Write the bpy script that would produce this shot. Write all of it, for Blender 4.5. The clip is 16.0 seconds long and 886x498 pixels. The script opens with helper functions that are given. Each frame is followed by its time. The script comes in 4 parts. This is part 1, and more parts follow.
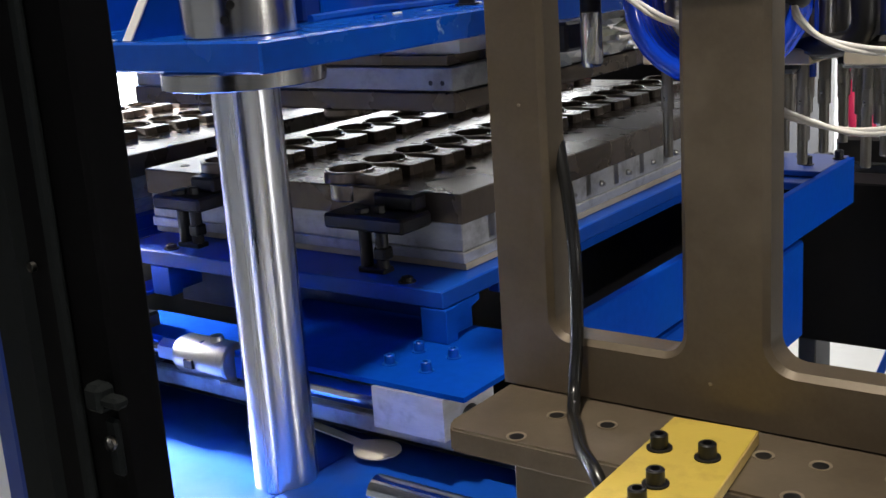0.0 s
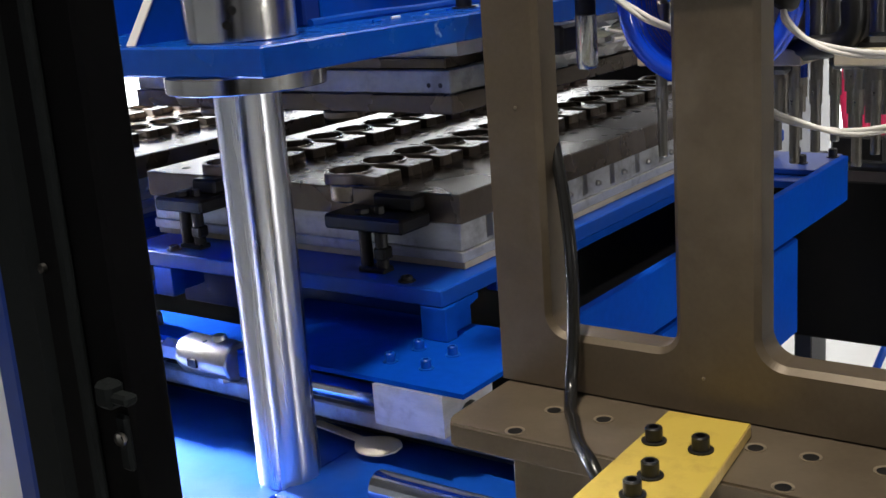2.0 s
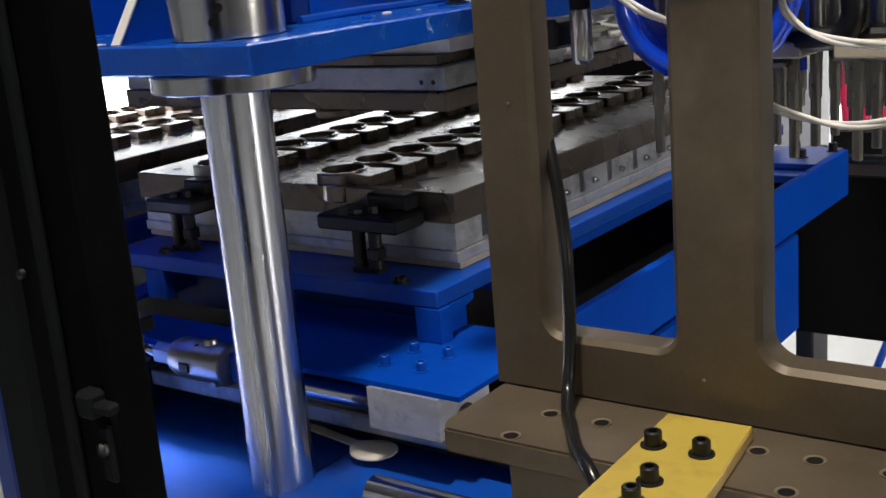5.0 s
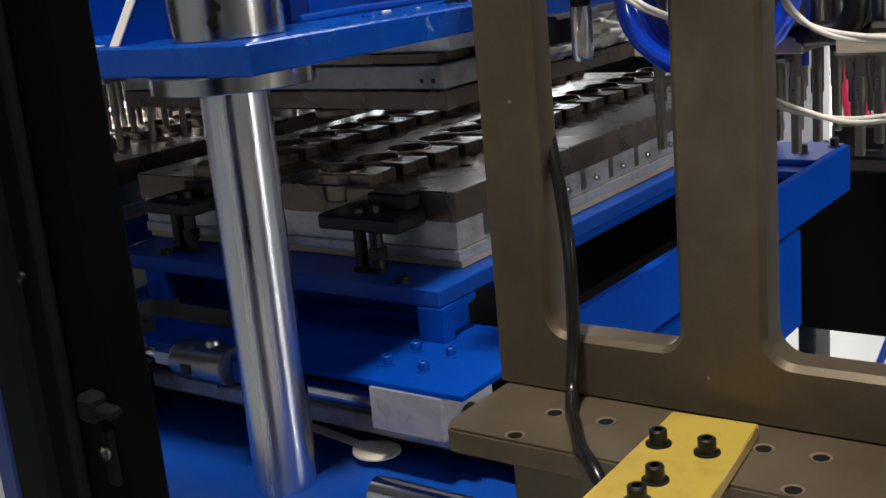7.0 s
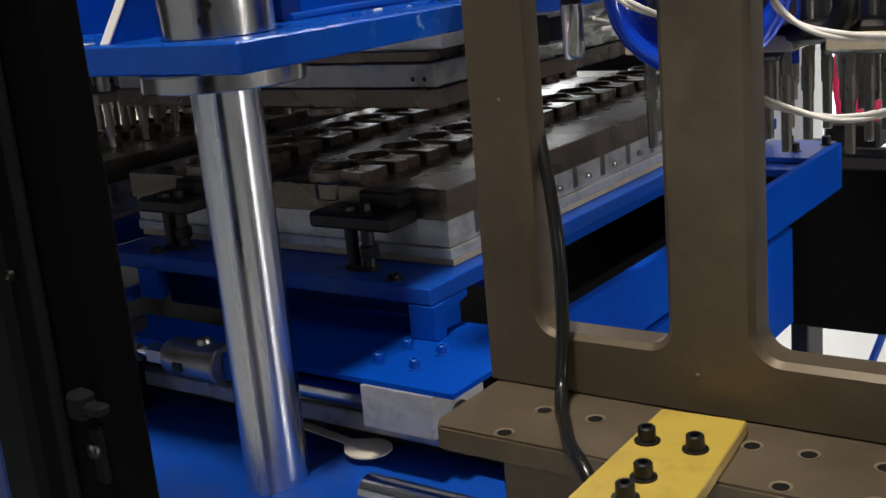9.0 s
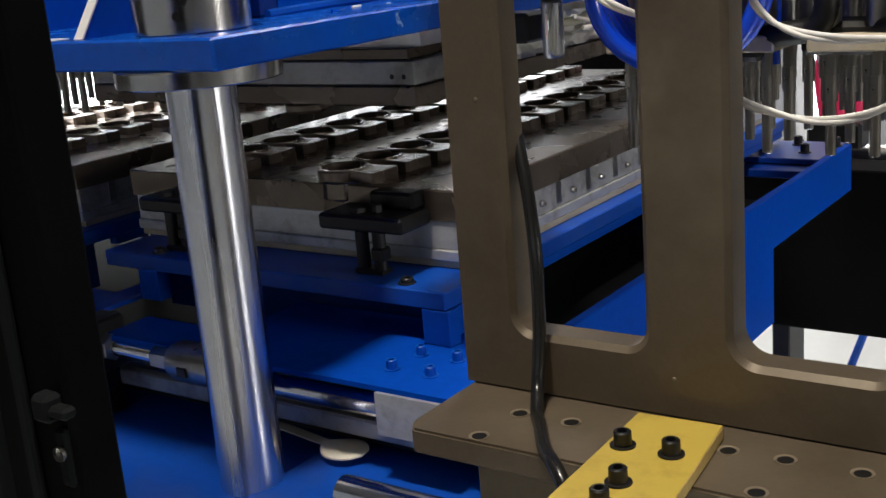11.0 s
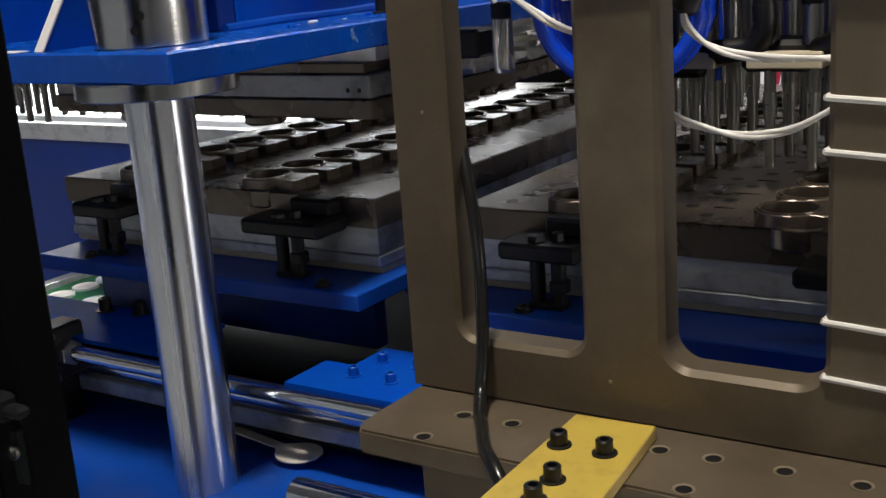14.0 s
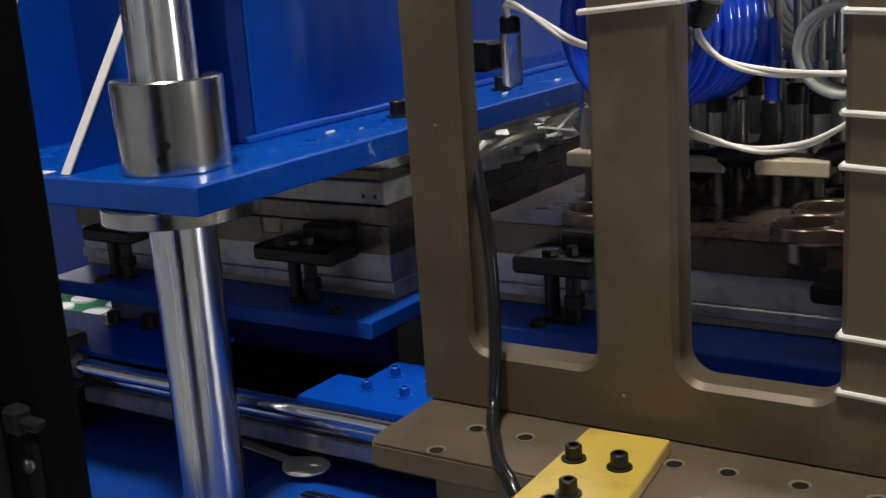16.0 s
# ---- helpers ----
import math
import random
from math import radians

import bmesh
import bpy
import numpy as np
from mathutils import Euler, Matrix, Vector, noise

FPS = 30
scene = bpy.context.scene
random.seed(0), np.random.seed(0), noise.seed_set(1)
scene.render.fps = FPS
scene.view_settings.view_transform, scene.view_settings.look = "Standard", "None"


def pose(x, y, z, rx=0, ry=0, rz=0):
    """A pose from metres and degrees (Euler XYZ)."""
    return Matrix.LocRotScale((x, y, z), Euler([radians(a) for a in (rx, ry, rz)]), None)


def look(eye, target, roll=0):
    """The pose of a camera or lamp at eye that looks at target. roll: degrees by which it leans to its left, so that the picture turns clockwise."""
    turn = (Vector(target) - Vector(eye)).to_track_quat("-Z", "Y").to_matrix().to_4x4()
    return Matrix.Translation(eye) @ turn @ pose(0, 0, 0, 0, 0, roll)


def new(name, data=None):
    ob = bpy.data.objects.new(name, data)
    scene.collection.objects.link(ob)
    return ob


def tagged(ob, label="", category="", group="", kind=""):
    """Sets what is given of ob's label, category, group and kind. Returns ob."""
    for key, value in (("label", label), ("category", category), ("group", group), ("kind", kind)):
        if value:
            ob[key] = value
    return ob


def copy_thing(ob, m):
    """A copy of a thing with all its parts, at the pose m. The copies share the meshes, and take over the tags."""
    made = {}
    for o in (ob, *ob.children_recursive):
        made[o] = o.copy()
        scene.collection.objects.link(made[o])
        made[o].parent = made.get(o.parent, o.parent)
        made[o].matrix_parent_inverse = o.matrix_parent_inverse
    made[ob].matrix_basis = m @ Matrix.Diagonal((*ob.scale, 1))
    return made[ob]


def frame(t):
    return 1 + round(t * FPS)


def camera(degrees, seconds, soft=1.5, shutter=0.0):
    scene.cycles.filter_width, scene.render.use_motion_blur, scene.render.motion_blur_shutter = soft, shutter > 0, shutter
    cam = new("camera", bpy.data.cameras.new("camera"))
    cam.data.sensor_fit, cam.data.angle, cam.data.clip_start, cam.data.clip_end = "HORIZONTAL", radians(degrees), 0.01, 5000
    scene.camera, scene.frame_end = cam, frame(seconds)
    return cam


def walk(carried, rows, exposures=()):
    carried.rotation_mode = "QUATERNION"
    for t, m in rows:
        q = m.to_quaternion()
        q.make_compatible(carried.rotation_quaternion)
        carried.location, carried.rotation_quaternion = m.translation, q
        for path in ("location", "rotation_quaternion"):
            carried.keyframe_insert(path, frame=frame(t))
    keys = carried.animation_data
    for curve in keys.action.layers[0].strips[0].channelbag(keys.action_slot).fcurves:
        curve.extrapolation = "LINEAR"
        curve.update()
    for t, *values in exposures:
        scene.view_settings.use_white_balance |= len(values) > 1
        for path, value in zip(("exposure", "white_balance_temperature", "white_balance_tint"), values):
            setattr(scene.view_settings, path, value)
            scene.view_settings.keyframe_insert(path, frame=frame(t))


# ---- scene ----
cam = camera(41.6, 16.0)
PATH = [
    (0, (0.0189, -0.0274, 1.5177), (-1.1380, 1.5243, 1.0140), -3.91),
    (0.5, (0.0205, -0.0369, 1.5208), (-1.1386, 1.5136, 1.0183), -4.03),
    (1, (0.0281, -0.0399, 1.5235), (-1.1268, 1.5131, 1.0190), -4.03),
    (1.5, (0.0297, -0.0414, 1.5226), (-1.1235, 1.5126, 1.0177), -4.14),
    (2, (0.0298, -0.0433, 1.5225), (-1.1245, 1.5102, 1.0183), -4.21),
    (2.5, (0.0307, -0.0429, 1.5238), (-1.1245, 1.5095, 1.0181), -4.34),
    (3, (0.0261, -0.0436, 1.5233), (-1.1317, 1.5071, 1.0186), -4.48),
    (3.5, (0.0236, -0.0411, 1.5240), (-1.1324, 1.5109, 1.0190), -4.55),
    (4, (0.0244, -0.0309, 1.5216), (-1.1298, 1.5220, 1.0152), -4.62),
    (6.5, (0.0171, -0.0208, 1.5178), (-1.1386, 1.5301, 1.0088), -5.18),
    (7, (0.0184, -0.0200, 1.5180), (-1.1364, 1.5312, 1.0080), -5.30),
    (7.5, (0.0156, -0.0178, 1.5169), (-1.1393, 1.5334, 1.0070), -5.38),
    (8, (0.0196, -0.0187, 1.5180), (-1.1318, 1.5345, 1.0061), -5.32),
    (8.5, (0.0201, -0.0205, 1.5172), (-1.1309, 1.5331, 1.0057), -5.36),
    (9, (0.0222, -0.0188, 1.5174), (-1.1256, 1.5367, 1.0043), -5.28),
    (11.5, (0.0213, -0.0059, 1.5170), (-1.0981, 1.5667, 0.9939), -4.61),
    (12, (0.0175, -0.0104, 1.5166), (-1.0940, 1.5677, 0.9928), -4.40),
    (12.5, (0.0250, -0.0127, 1.5171), (-1.0781, 1.5731, 0.9992), -4.13),
    (13, (0.0317, -0.0149, 1.5190), (-1.0676, 1.5739, 1.0020), -4.23),
    (13.5, (0.0437, -0.0157, 1.5203), (-1.0520, 1.5762, 1.0051), -4.23),
    (14, (0.0528, -0.0222, 1.5216), (-1.0318, 1.5799, 1.0148), -4.11),
    (14.5, (0.0540, -0.0351, 1.5235), (-1.0230, 1.5743, 1.0235), -3.76),
    (15, (0.0520, -0.0334, 1.5255), (-1.0239, 1.5783, 1.0306), -3.68),
    (15.5, (0.0414, -0.0320, 1.5248), (-1.0327, 1.5832, 1.0374), -3.65),
    (16, (0.0419, -0.0300, 1.5233), (-1.0365, 1.5826, 1.0365), -3.89),
]
walk(cam, [(t, look(eye, target, roll)) for t, eye, target, roll in PATH])


# ---- light ----
def world_light():
    w = bpy.data.worlds.new("hall_air")
    scene.world = w
    w.use_nodes = True
    w.node_tree.nodes["Background"].inputs[0].default_value = (0.55, 0.6, 0.7, 1)
    w.node_tree.nodes["Background"].inputs[1].default_value = 0.02


world_light()


def lamp(name, eye, target, sx, sy, power, colour, spread=180):
    d = bpy.data.lights.new(name, "AREA")
    d.shape, d.size, d.size_y, d.energy, d.color = "RECTANGLE", sx, sy, power, colour
    d.spread = radians(spread)
    ob = new(name, d)
    ob.matrix_world = look(eye, target)
    return ob


lamp("ceiling_lamp", (-0.34, 0.0, 4.3), (-0.5, 0.8, 1.2), 0.3, 0.3, 100, (1, 0.92, 0.8))
lamp("unseen_lamp", (4.6, 1.15, 2.0), (-0.6, 1.1, 1.25), 1.4, 1.0, 72, (1, 0.97, 0.92))
# Weak fill from the front, added to lift the front faces.
lamp("unseen_lamp", (0.4, -4.5, 2.4), (0.2, 0, 1.5), 4.5, 1.0, 6, (0.88, 0.94, 1))
lamp("unseen_lamp", (-5.0, 0.95, 2.45), (-0.99, 0.81, 1.09), 0.4, 0.4, 185, (0.97, 0.97, 1), 30)
lamp("ceiling_lamp", (-1.6, 3.9, 4.3), (-1.6, 3.9, 0), 2.0, 0.6, 140, (1, 0.98, 0.95))
scene.view_settings.exposure = 0.0


# ---- materials ----
def mat(name, colour, rough=0.5, metal=0.0, grain=0.0, scale=60.0, bump=0.0, coat=0.0, dirt=None, dirt_scale=6.0,
        dirt_amount=0.5, stretch=(1, 1, 1), spread=0.08, ior=1.5, vary=0.0, stain_or_glint=None):
    m = bpy.data.materials.new(name)
    m.use_nodes = True
    nt = m.node_tree
    b = nt.nodes["Principled BSDF"]
    b.inputs["Metallic"].default_value = metal
    b.inputs["IOR"].default_value = ior
    b.inputs["Coat Weight"].default_value = coat
    b.inputs["Coat Roughness"].default_value = 0.12
    tc = nt.nodes.new("ShaderNodeTexCoord")
    mp = nt.nodes.new("ShaderNodeMapping")
    mp.inputs["Scale"].default_value = stretch
    nt.links.new(tc.outputs["Object"], mp.inputs[0])
    fine = nt.nodes.new("ShaderNodeTexNoise")
    fine.inputs["Scale"].default_value, fine.inputs["Detail"].default_value = scale, 5
    nt.links.new(mp.outputs[0], fine.inputs["Vector"])
    big = nt.nodes.new("ShaderNodeTexNoise")
    big.inputs["Scale"].default_value, big.inputs["Detail"].default_value = dirt_scale, 6
    nt.links.new(mp.outputs[0], big.inputs["Vector"])
    base = nt.nodes.new("ShaderNodeMix")
    base.data_type = "RGBA"
    g = 1 - grain
    base.inputs[6].default_value = (colour[0] * g, colour[1] * g, colour[2] * g, 1)
    g = 1 + grain
    base.inputs[7].default_value = (min(1, colour[0] * g), min(1, colour[1] * g), min(1, colour[2] * g), 1)
    nt.links.new(fine.outputs[0], base.inputs[0])
    out = base.outputs[2]
    if dirt:
        ramp = nt.nodes.new("ShaderNodeMapRange")
        ramp.inputs[1].default_value, ramp.inputs[2].default_value = 0.5, 0.72
        ramp.inputs[3].default_value, ramp.inputs[4].default_value = 0.0, dirt_amount
        nt.links.new(big.outputs[0], ramp.inputs[0])
        mix = nt.nodes.new("ShaderNodeMix")
        mix.data_type = "RGBA"
        mix.inputs[7].default_value = (*dirt, 1)
        nt.links.new(out, mix.inputs[6])
        nt.links.new(ramp.outputs[0], mix.inputs[0])
        out = mix.outputs[2]
    if stain_or_glint:
        tint, s_scale, s_lo, s_hi, s_amount = stain_or_glint
        blot = nt.nodes.new("ShaderNodeTexNoise")
        blot.inputs["Scale"].default_value, blot.inputs["Detail"].default_value, blot.inputs["Roughness"].default_value = s_scale, 8, 0.62
        nt.links.new(tc.outputs["Object"], blot.inputs["Vector"])
        edge = nt.nodes.new("ShaderNodeMapRange")
        edge.inputs[1].default_value, edge.inputs[2].default_value, edge.inputs[4].default_value = s_lo, s_hi, s_amount
        nt.links.new(blot.outputs[0], edge.inputs[0])
        over = nt.nodes.new("ShaderNodeMix")
        over.data_type = "RGBA"
        over.inputs[7].default_value = (*tint, 1)
        nt.links.new(out, over.inputs[6])
        nt.links.new(edge.outputs[0], over.inputs[0])
        out = over.outputs[2]
    if vary:
        info = nt.nodes.new("ShaderNodeObjectInfo")
        hsv = nt.nodes.new("ShaderNodeHueSaturation")
        r = nt.nodes.new("ShaderNodeMapRange")
        r.inputs[3].default_value, r.inputs[4].default_value = 1 - vary, 1 + vary
        nt.links.new(info.outputs["Random"], r.inputs[0])
        nt.links.new(r.outputs[0], hsv.inputs["Value"])
        nt.links.new(out, hsv.inputs["Color"])
        out = hsv.outputs[0]
    nt.links.new(out, b.inputs["Base Color"])
    rr = nt.nodes.new("ShaderNodeMapRange")
    rr.inputs[3].default_value, rr.inputs[4].default_value = max(0.02, rough - spread), rough + spread
    nt.links.new(big.outputs[0], rr.inputs[0])
    nt.links.new(rr.outputs[0], b.inputs["Roughness"])
    if bump:
        bp = nt.nodes.new("ShaderNodeBump")
        bp.inputs["Strength"].default_value, bp.inputs["Distance"].default_value = bump, 0.001
        nt.links.new(fine.outputs[0], bp.inputs["Height"])
        nt.links.new(bp.outputs[0], b.inputs["Normal"])
    return m


def glow(name, colour, strength):
    m = bpy.data.materials.new(name)
    m.use_nodes = True
    b = m.node_tree.nodes["Principled BSDF"]
    b.inputs["Base Color"].default_value = (*colour, 1)
    b.inputs["Emission Color"].default_value = (*colour, 1)
    b.inputs["Emission Strength"].default_value = strength
    return m


def clear(name, colour, rough=0.05, weight=0.9):
    m = bpy.data.materials.new(name)
    m.use_nodes = True
    b = m.node_tree.nodes["Principled BSDF"]
    b.inputs["Base Color"].default_value = (*colour, 1)
    b.inputs["Roughness"].default_value = rough
    b.inputs["Transmission Weight"].default_value = weight
    return m


BLUE = mat("blue_paint", (0.0006, 0.066, 0.44), 0.36, 0, 0.15, 90, 0.1, 0.0, (0.003, 0.1, 0.46), 9, 0.4, ior=1.42)
BLUE_BED = mat("dusty_blue_paint", (0.003, 0.066, 0.42), 0.42, 0, 0.15, 90, 0.1, 0.0, (0.06, 0.12, 0.42), 9, 0.5, ior=1.42)
BLUE_GLOSS = mat("glossy_blue_paint", (0.0006, 0.066, 0.44), 0.1, 0, 0.12, 90, 0.02, 0.0, (0.003, 0.1, 0.46), 9, 0.4, spread=0.04)
BLUE_MATTE = mat("dull_blue_paint", (0.002, 0.058, 0.42), 0.5, 0, 0.15, 90, 0.1, 0.0, (0.003, 0.08, 0.4), 9, 0.4, ior=1.06)
# Pale blotches paint the wet glints and weld spatter of the platen edge.
BLUE_GLINTS = mat("glinting_blue_paint", (0.0006, 0.066, 0.44), 0.26, 0, 0.15, 90, 0.1, 0.0, (0.003, 0.1, 0.46), 9, 0.4, stain_or_glint=((0.3, 0.45, 0.7), 38, 0.66, 0.72, 0.7))
# Darker copy of the blue; shade on turned-away and recessed faces is in its colour.
BLUE_SHADED = mat("shaded_blue_paint", (0.0008, 0.026, 0.21), 0.34, 0, 0.12, 90, 0.08, 0.0, (0.01, 0.03, 0.14), 9, 0.4)
BROWN = mat("brown_plated_steel", (0.132, 0.103, 0.07), 0.42, 0.35, 0.12, 300, 0.06, 0.0, (0.21, 0.17, 0.12), 14, 0.5, stain_or_glint=((0.075, 0.055, 0.035), 9, 0.55, 0.72, 0.55))
BROWN_EDGE = mat("brown_chamfer_steel", (0.3, 0.25, 0.18), 0.35, 0.5, 0.1, 200, 0.05)
MOLD_BROWN = mat("anodised_brown_mold", (0.155, 0.124, 0.098), 0.27, 0.7, 0.15, 220, 0.04, 0.0, (0.27, 0.23, 0.19), 12, 0.5)
LINER = mat("turned_brown_liner", (0.2, 0.17, 0.14), 0.2, 0.9, 0.1, 90, 0.03, 0, (0.3, 0.27, 0.23), 20, 0.5)
ALU = mat("milled_aluminium", (0.62, 0.63, 0.63), 0.38, 0.55, 0.12, 160, 0.08, 0, (0.4, 0.4, 0.39), 14, 0.6, (1, 1, 4), stain_or_glint=((0.2, 0.19, 0.17), 26, 0.52, 0.7, 0.6))
ALU_DULL = mat("dull_aluminium", (0.42, 0.42, 0.41), 0.45, 0.6, 0.15, 160, 0.1, 0, (0.25, 0.24, 0.22), 14, 0.6, stain_or_glint=((0.12, 0.11, 0.1), 24, 0.5, 0.68, 0.6))
BOARD = mat("beige_insulation_board", (0.52, 0.46, 0.33), 0.7, 0, 0.12, 120, 0.15, 0, (0.36, 0.28, 0.17), 20, 0.6)
CHROME = mat("hard_chrome", (0.78, 0.79, 0.82), 0.15, 1, 0.03, 30, 0.0, 0, (0.6, 0.62, 0.66), 10, 0.4, (1, 1, 0.2), 0.03)
COLUMN_STEEL = mat("brushed_column_steel", (0.74, 0.76, 0.8), 0.28, 1, 0.06, 60, 0.03, 0, (0.55, 0.57, 0.62), 26, 0.5, (1, 1, 0.04), 0.06)
brushed = COLUMN_STEEL.node_tree
round_axis = brushed.nodes.new("ShaderNodeTangent")
round_axis.direction_type, round_axis.axis = "RADIAL", "Z"
brushed.links.new(round_axis.outputs[0], brushed.nodes["Principled BSDF"].inputs["Tangent"])
brushed.nodes["Principled BSDF"].inputs["Anisotropic"].default_value = 0.85
brushed.nodes["Principled BSDF"].inputs["Anisotropic Rotation"].default_value = 0.25
TURNED = mat("turned_steel", (0.6, 0.59, 0.57), 0.2, 1, 0.08, 40, 0.02, 0, (0.42, 0.41, 0.39), 10, 0.5, (1, 1, 9), 0.06)
PIN_STEEL = mat("dull_pin_steel", (0.3, 0.28, 0.25), 0.3, 0.9, 0.12, 120, 0.05, 0, (0.16, 0.15, 0.13), 30, 0.6)
STEEL = mat("greased_steel", (0.4, 0.39, 0.37), 0.3, 1, 0.15, 90, 0.08, 0, (0.2, 0.19, 0.17), 30, 0.6)
BLACK = mat("blackened_steel", (0.011, 0.011, 0.0115), 0.4, 0.3, 0.25, 200, 0.1, 0, (0.035, 0.033, 0.03), 20, 0.5)
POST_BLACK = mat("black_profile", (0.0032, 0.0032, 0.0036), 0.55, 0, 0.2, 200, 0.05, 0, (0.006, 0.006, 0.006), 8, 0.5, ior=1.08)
POST_GREY = mat("charcoal_profile", (0.009, 0.0105, 0.011), 0.6, 0, 0.15, 150, 0.04, ior=1.12)
YELLOW = mat("yellow_laminate", (0.52, 0.385, 0.07), 0.4, 0, 0.06, 80, 0.05, 0.1, (0.5, 0.36, 0.05), 12, 0.5, stain_or_glint=((0.3, 0.2, 0.035), 30, 0.52, 0.72, 0.6))
YELLOW_EDGE = mat("sawn_laminate_edge", (0.55, 0.4, 0.14), 0.7, 0, 0.25, 220, 0.3, 0, (0.3, 0.2, 0.06), 40, 0.6)
RUBBER = mat("black_cable_sheath", (0.012, 0.012, 0.012), 0.25, 0, 0.1, 80, 0.05)
WHITE = mat("white_plastic", (0.72, 0.7, 0.68), 0.4, 0, 0.05, 80, 0.05, 0, (0.55, 0.52, 0.5), 20, 0.4)
WOOD = mat("pale_birch", (0.86, 0.8, 0.69), 0.6, 0, 0.08, 50, 0.1, 0, (0.78, 0.7, 0.56), 30, 0.4, (1, 8, 8))
HOSE = mat("blue_polyurethane_hose", (0.005, 0.06, 0.66), 0.14, 0, 0.05, 40, 0.0, 0.5)
GREY_HOSE = clear("clear_grey_hose", (0.72, 0.76, 0.74), 0.15, 0.55)
BOWL = clear("clear_bowl", (0.85, 0.86, 0.84), 0.06, 0.85)
FOIL = mat("crumpled_foil", (0.82, 0.82, 0.8), 0.32, 0.75, 0.1, 60, 0.0, 0, (0.4, 0.36, 0.28), 20, 0.5)
TAPE = mat("pale_sealing_tape", (0.5, 0.48, 0.37), 0.6, 0, 0.15, 120, 0.2, 0, (0.25, 0.4, 0.3), 30, 0.5)
PINK = mat("pink_hose", (0.7, 0.03, 0.12), 0.35, 0, 0.1, 60)
GREEN = mat("green_belt", (0.02, 0.16, 0.06), 0.5, 0, 0.1, 60)
PAPER = mat("white_paper_lid", (0.85, 0.85, 0.83), 0.6, 0, 0.03, 60)
PANEL = mat("pale_grey_panel", (0.7, 0.71, 0.71), 0.5, 0, 0.05, 60, 0.03, 0, (0.6, 0.61, 0.6), 4, 0.4)
FLOOR = mat("pale_epoxy_floor", (0.62, 0.62, 0.6), 0.35, 0, 0.06, 20, 0.02, 0, (0.5, 0.49, 0.47), 1.2, 0.5)
WALL = mat("grey_hall_wall", (0.34, 0.35, 0.37), 0.8, 0, 0.05, 8, 0.1, 0, (0.28, 0.28, 0.3), 1.0, 0.5)
CEIL = mat("dark_hall_ceiling", (0.1, 0.1, 0.11), 0.85, 0, 0.1, 6, 0.1, 0, (0.07, 0.07, 0.08), 1.0, 0.5)
DAY = glow("daylight", (0.95, 0.98, 1.0), 6.5)


# ---- mesh helpers ----
def box(x0, x1, y0, y1, z0, z1, bevel=0.0, bm=None, seg=1):
    bm = bm or bmesh.new()
    vs = bmesh.ops.create_cube(bm, size=1)["verts"]
    for v in vs:
        v.co = ((x0 + x1) / 2 + v.co.x * (x1 - x0), (y0 + y1) / 2 + v.co.y * (y1 - y0), (z0 + z1) / 2 + v.co.z * (z1 - z0))
    if bevel:
        es = list({e for v in vs for e in v.link_edges})
        bmesh.ops.bevel(bm, geom=es, offset=bevel, segments=seg, affect="EDGES", profile=0.5)
    return bm


AXIS = {"z": Matrix(), "x": Matrix.Rotation(math.pi / 2, 4, "Y"), "y": Matrix.Rotation(-math.pi / 2, 4, "X")}


def lathe(profile, cx, cy, cz, axis="z", seg=40, bm=None):
    """A turned body: (radius, height) rows about an axis through the point."""
    bm = bm or bmesh.new()
    rings = []
    m = Matrix.Translation((cx, cy, cz)) @ AXIS[axis]
    for r, h in profile:
        if r <= 1e-6:
            rings.append([bm.verts.new(m @ Vector((0, 0, h)))])
        else:
            rings.append([bm.verts.new(m @ Vector((r * math.cos(2 * math.pi * k / seg), r * math.sin(2 * math.pi * k / seg), h))) for k in range(seg)])
    for a, b in zip(rings, rings[1:]):
        for k in range(seg):
            n = (k + 1) % seg
            if len(a) == 1 and len(b) == 1:
                continue
            if len(a) == 1:
                bm.faces.new((a[0], b[n], b[k]))
            elif len(b) == 1:
                bm.faces.new((a[k], a[n], b[0]))
            else:
                bm.faces.new((a[k], a[n], b[n], b[k]))
    return bm


def cyl(r, h0, h1, cx, cy, cz=0.0, axis="z", seg=24, bev=0.0, bm=None):
    b = min(bev, r * 0.4)
    rows = [(0, h0), (r - b, h0), (r, h0 + b), (r, h1 - b), (r - b, h1), (0, h1)] if b else [(0, h0), (r, h0), (r, h1), (0, h1)]
    return lathe(rows, cx, cy, cz, axis, seg, bm)


def spline(pts, n=8):
    """Points of a smooth line through pts."""
    p = [Vector(q) for q in pts]
    p = [2 * p[0] - p[1]] + p + [2 * p[-1] - p[-2]]
    out = []
    for i in range(1, len(p) - 2):
        a, b, c, d = p[i - 1:i + 3]
        for k in range(n):
            t = k / n
            out.append(0.5 * ((2 * b) + (c - a) * t + (2 * a - 5 * b + 4 * c - d) * t * t + (3 * b - a - 3 * c + d) * t ** 3))
    out.append(p[-2])
    return out


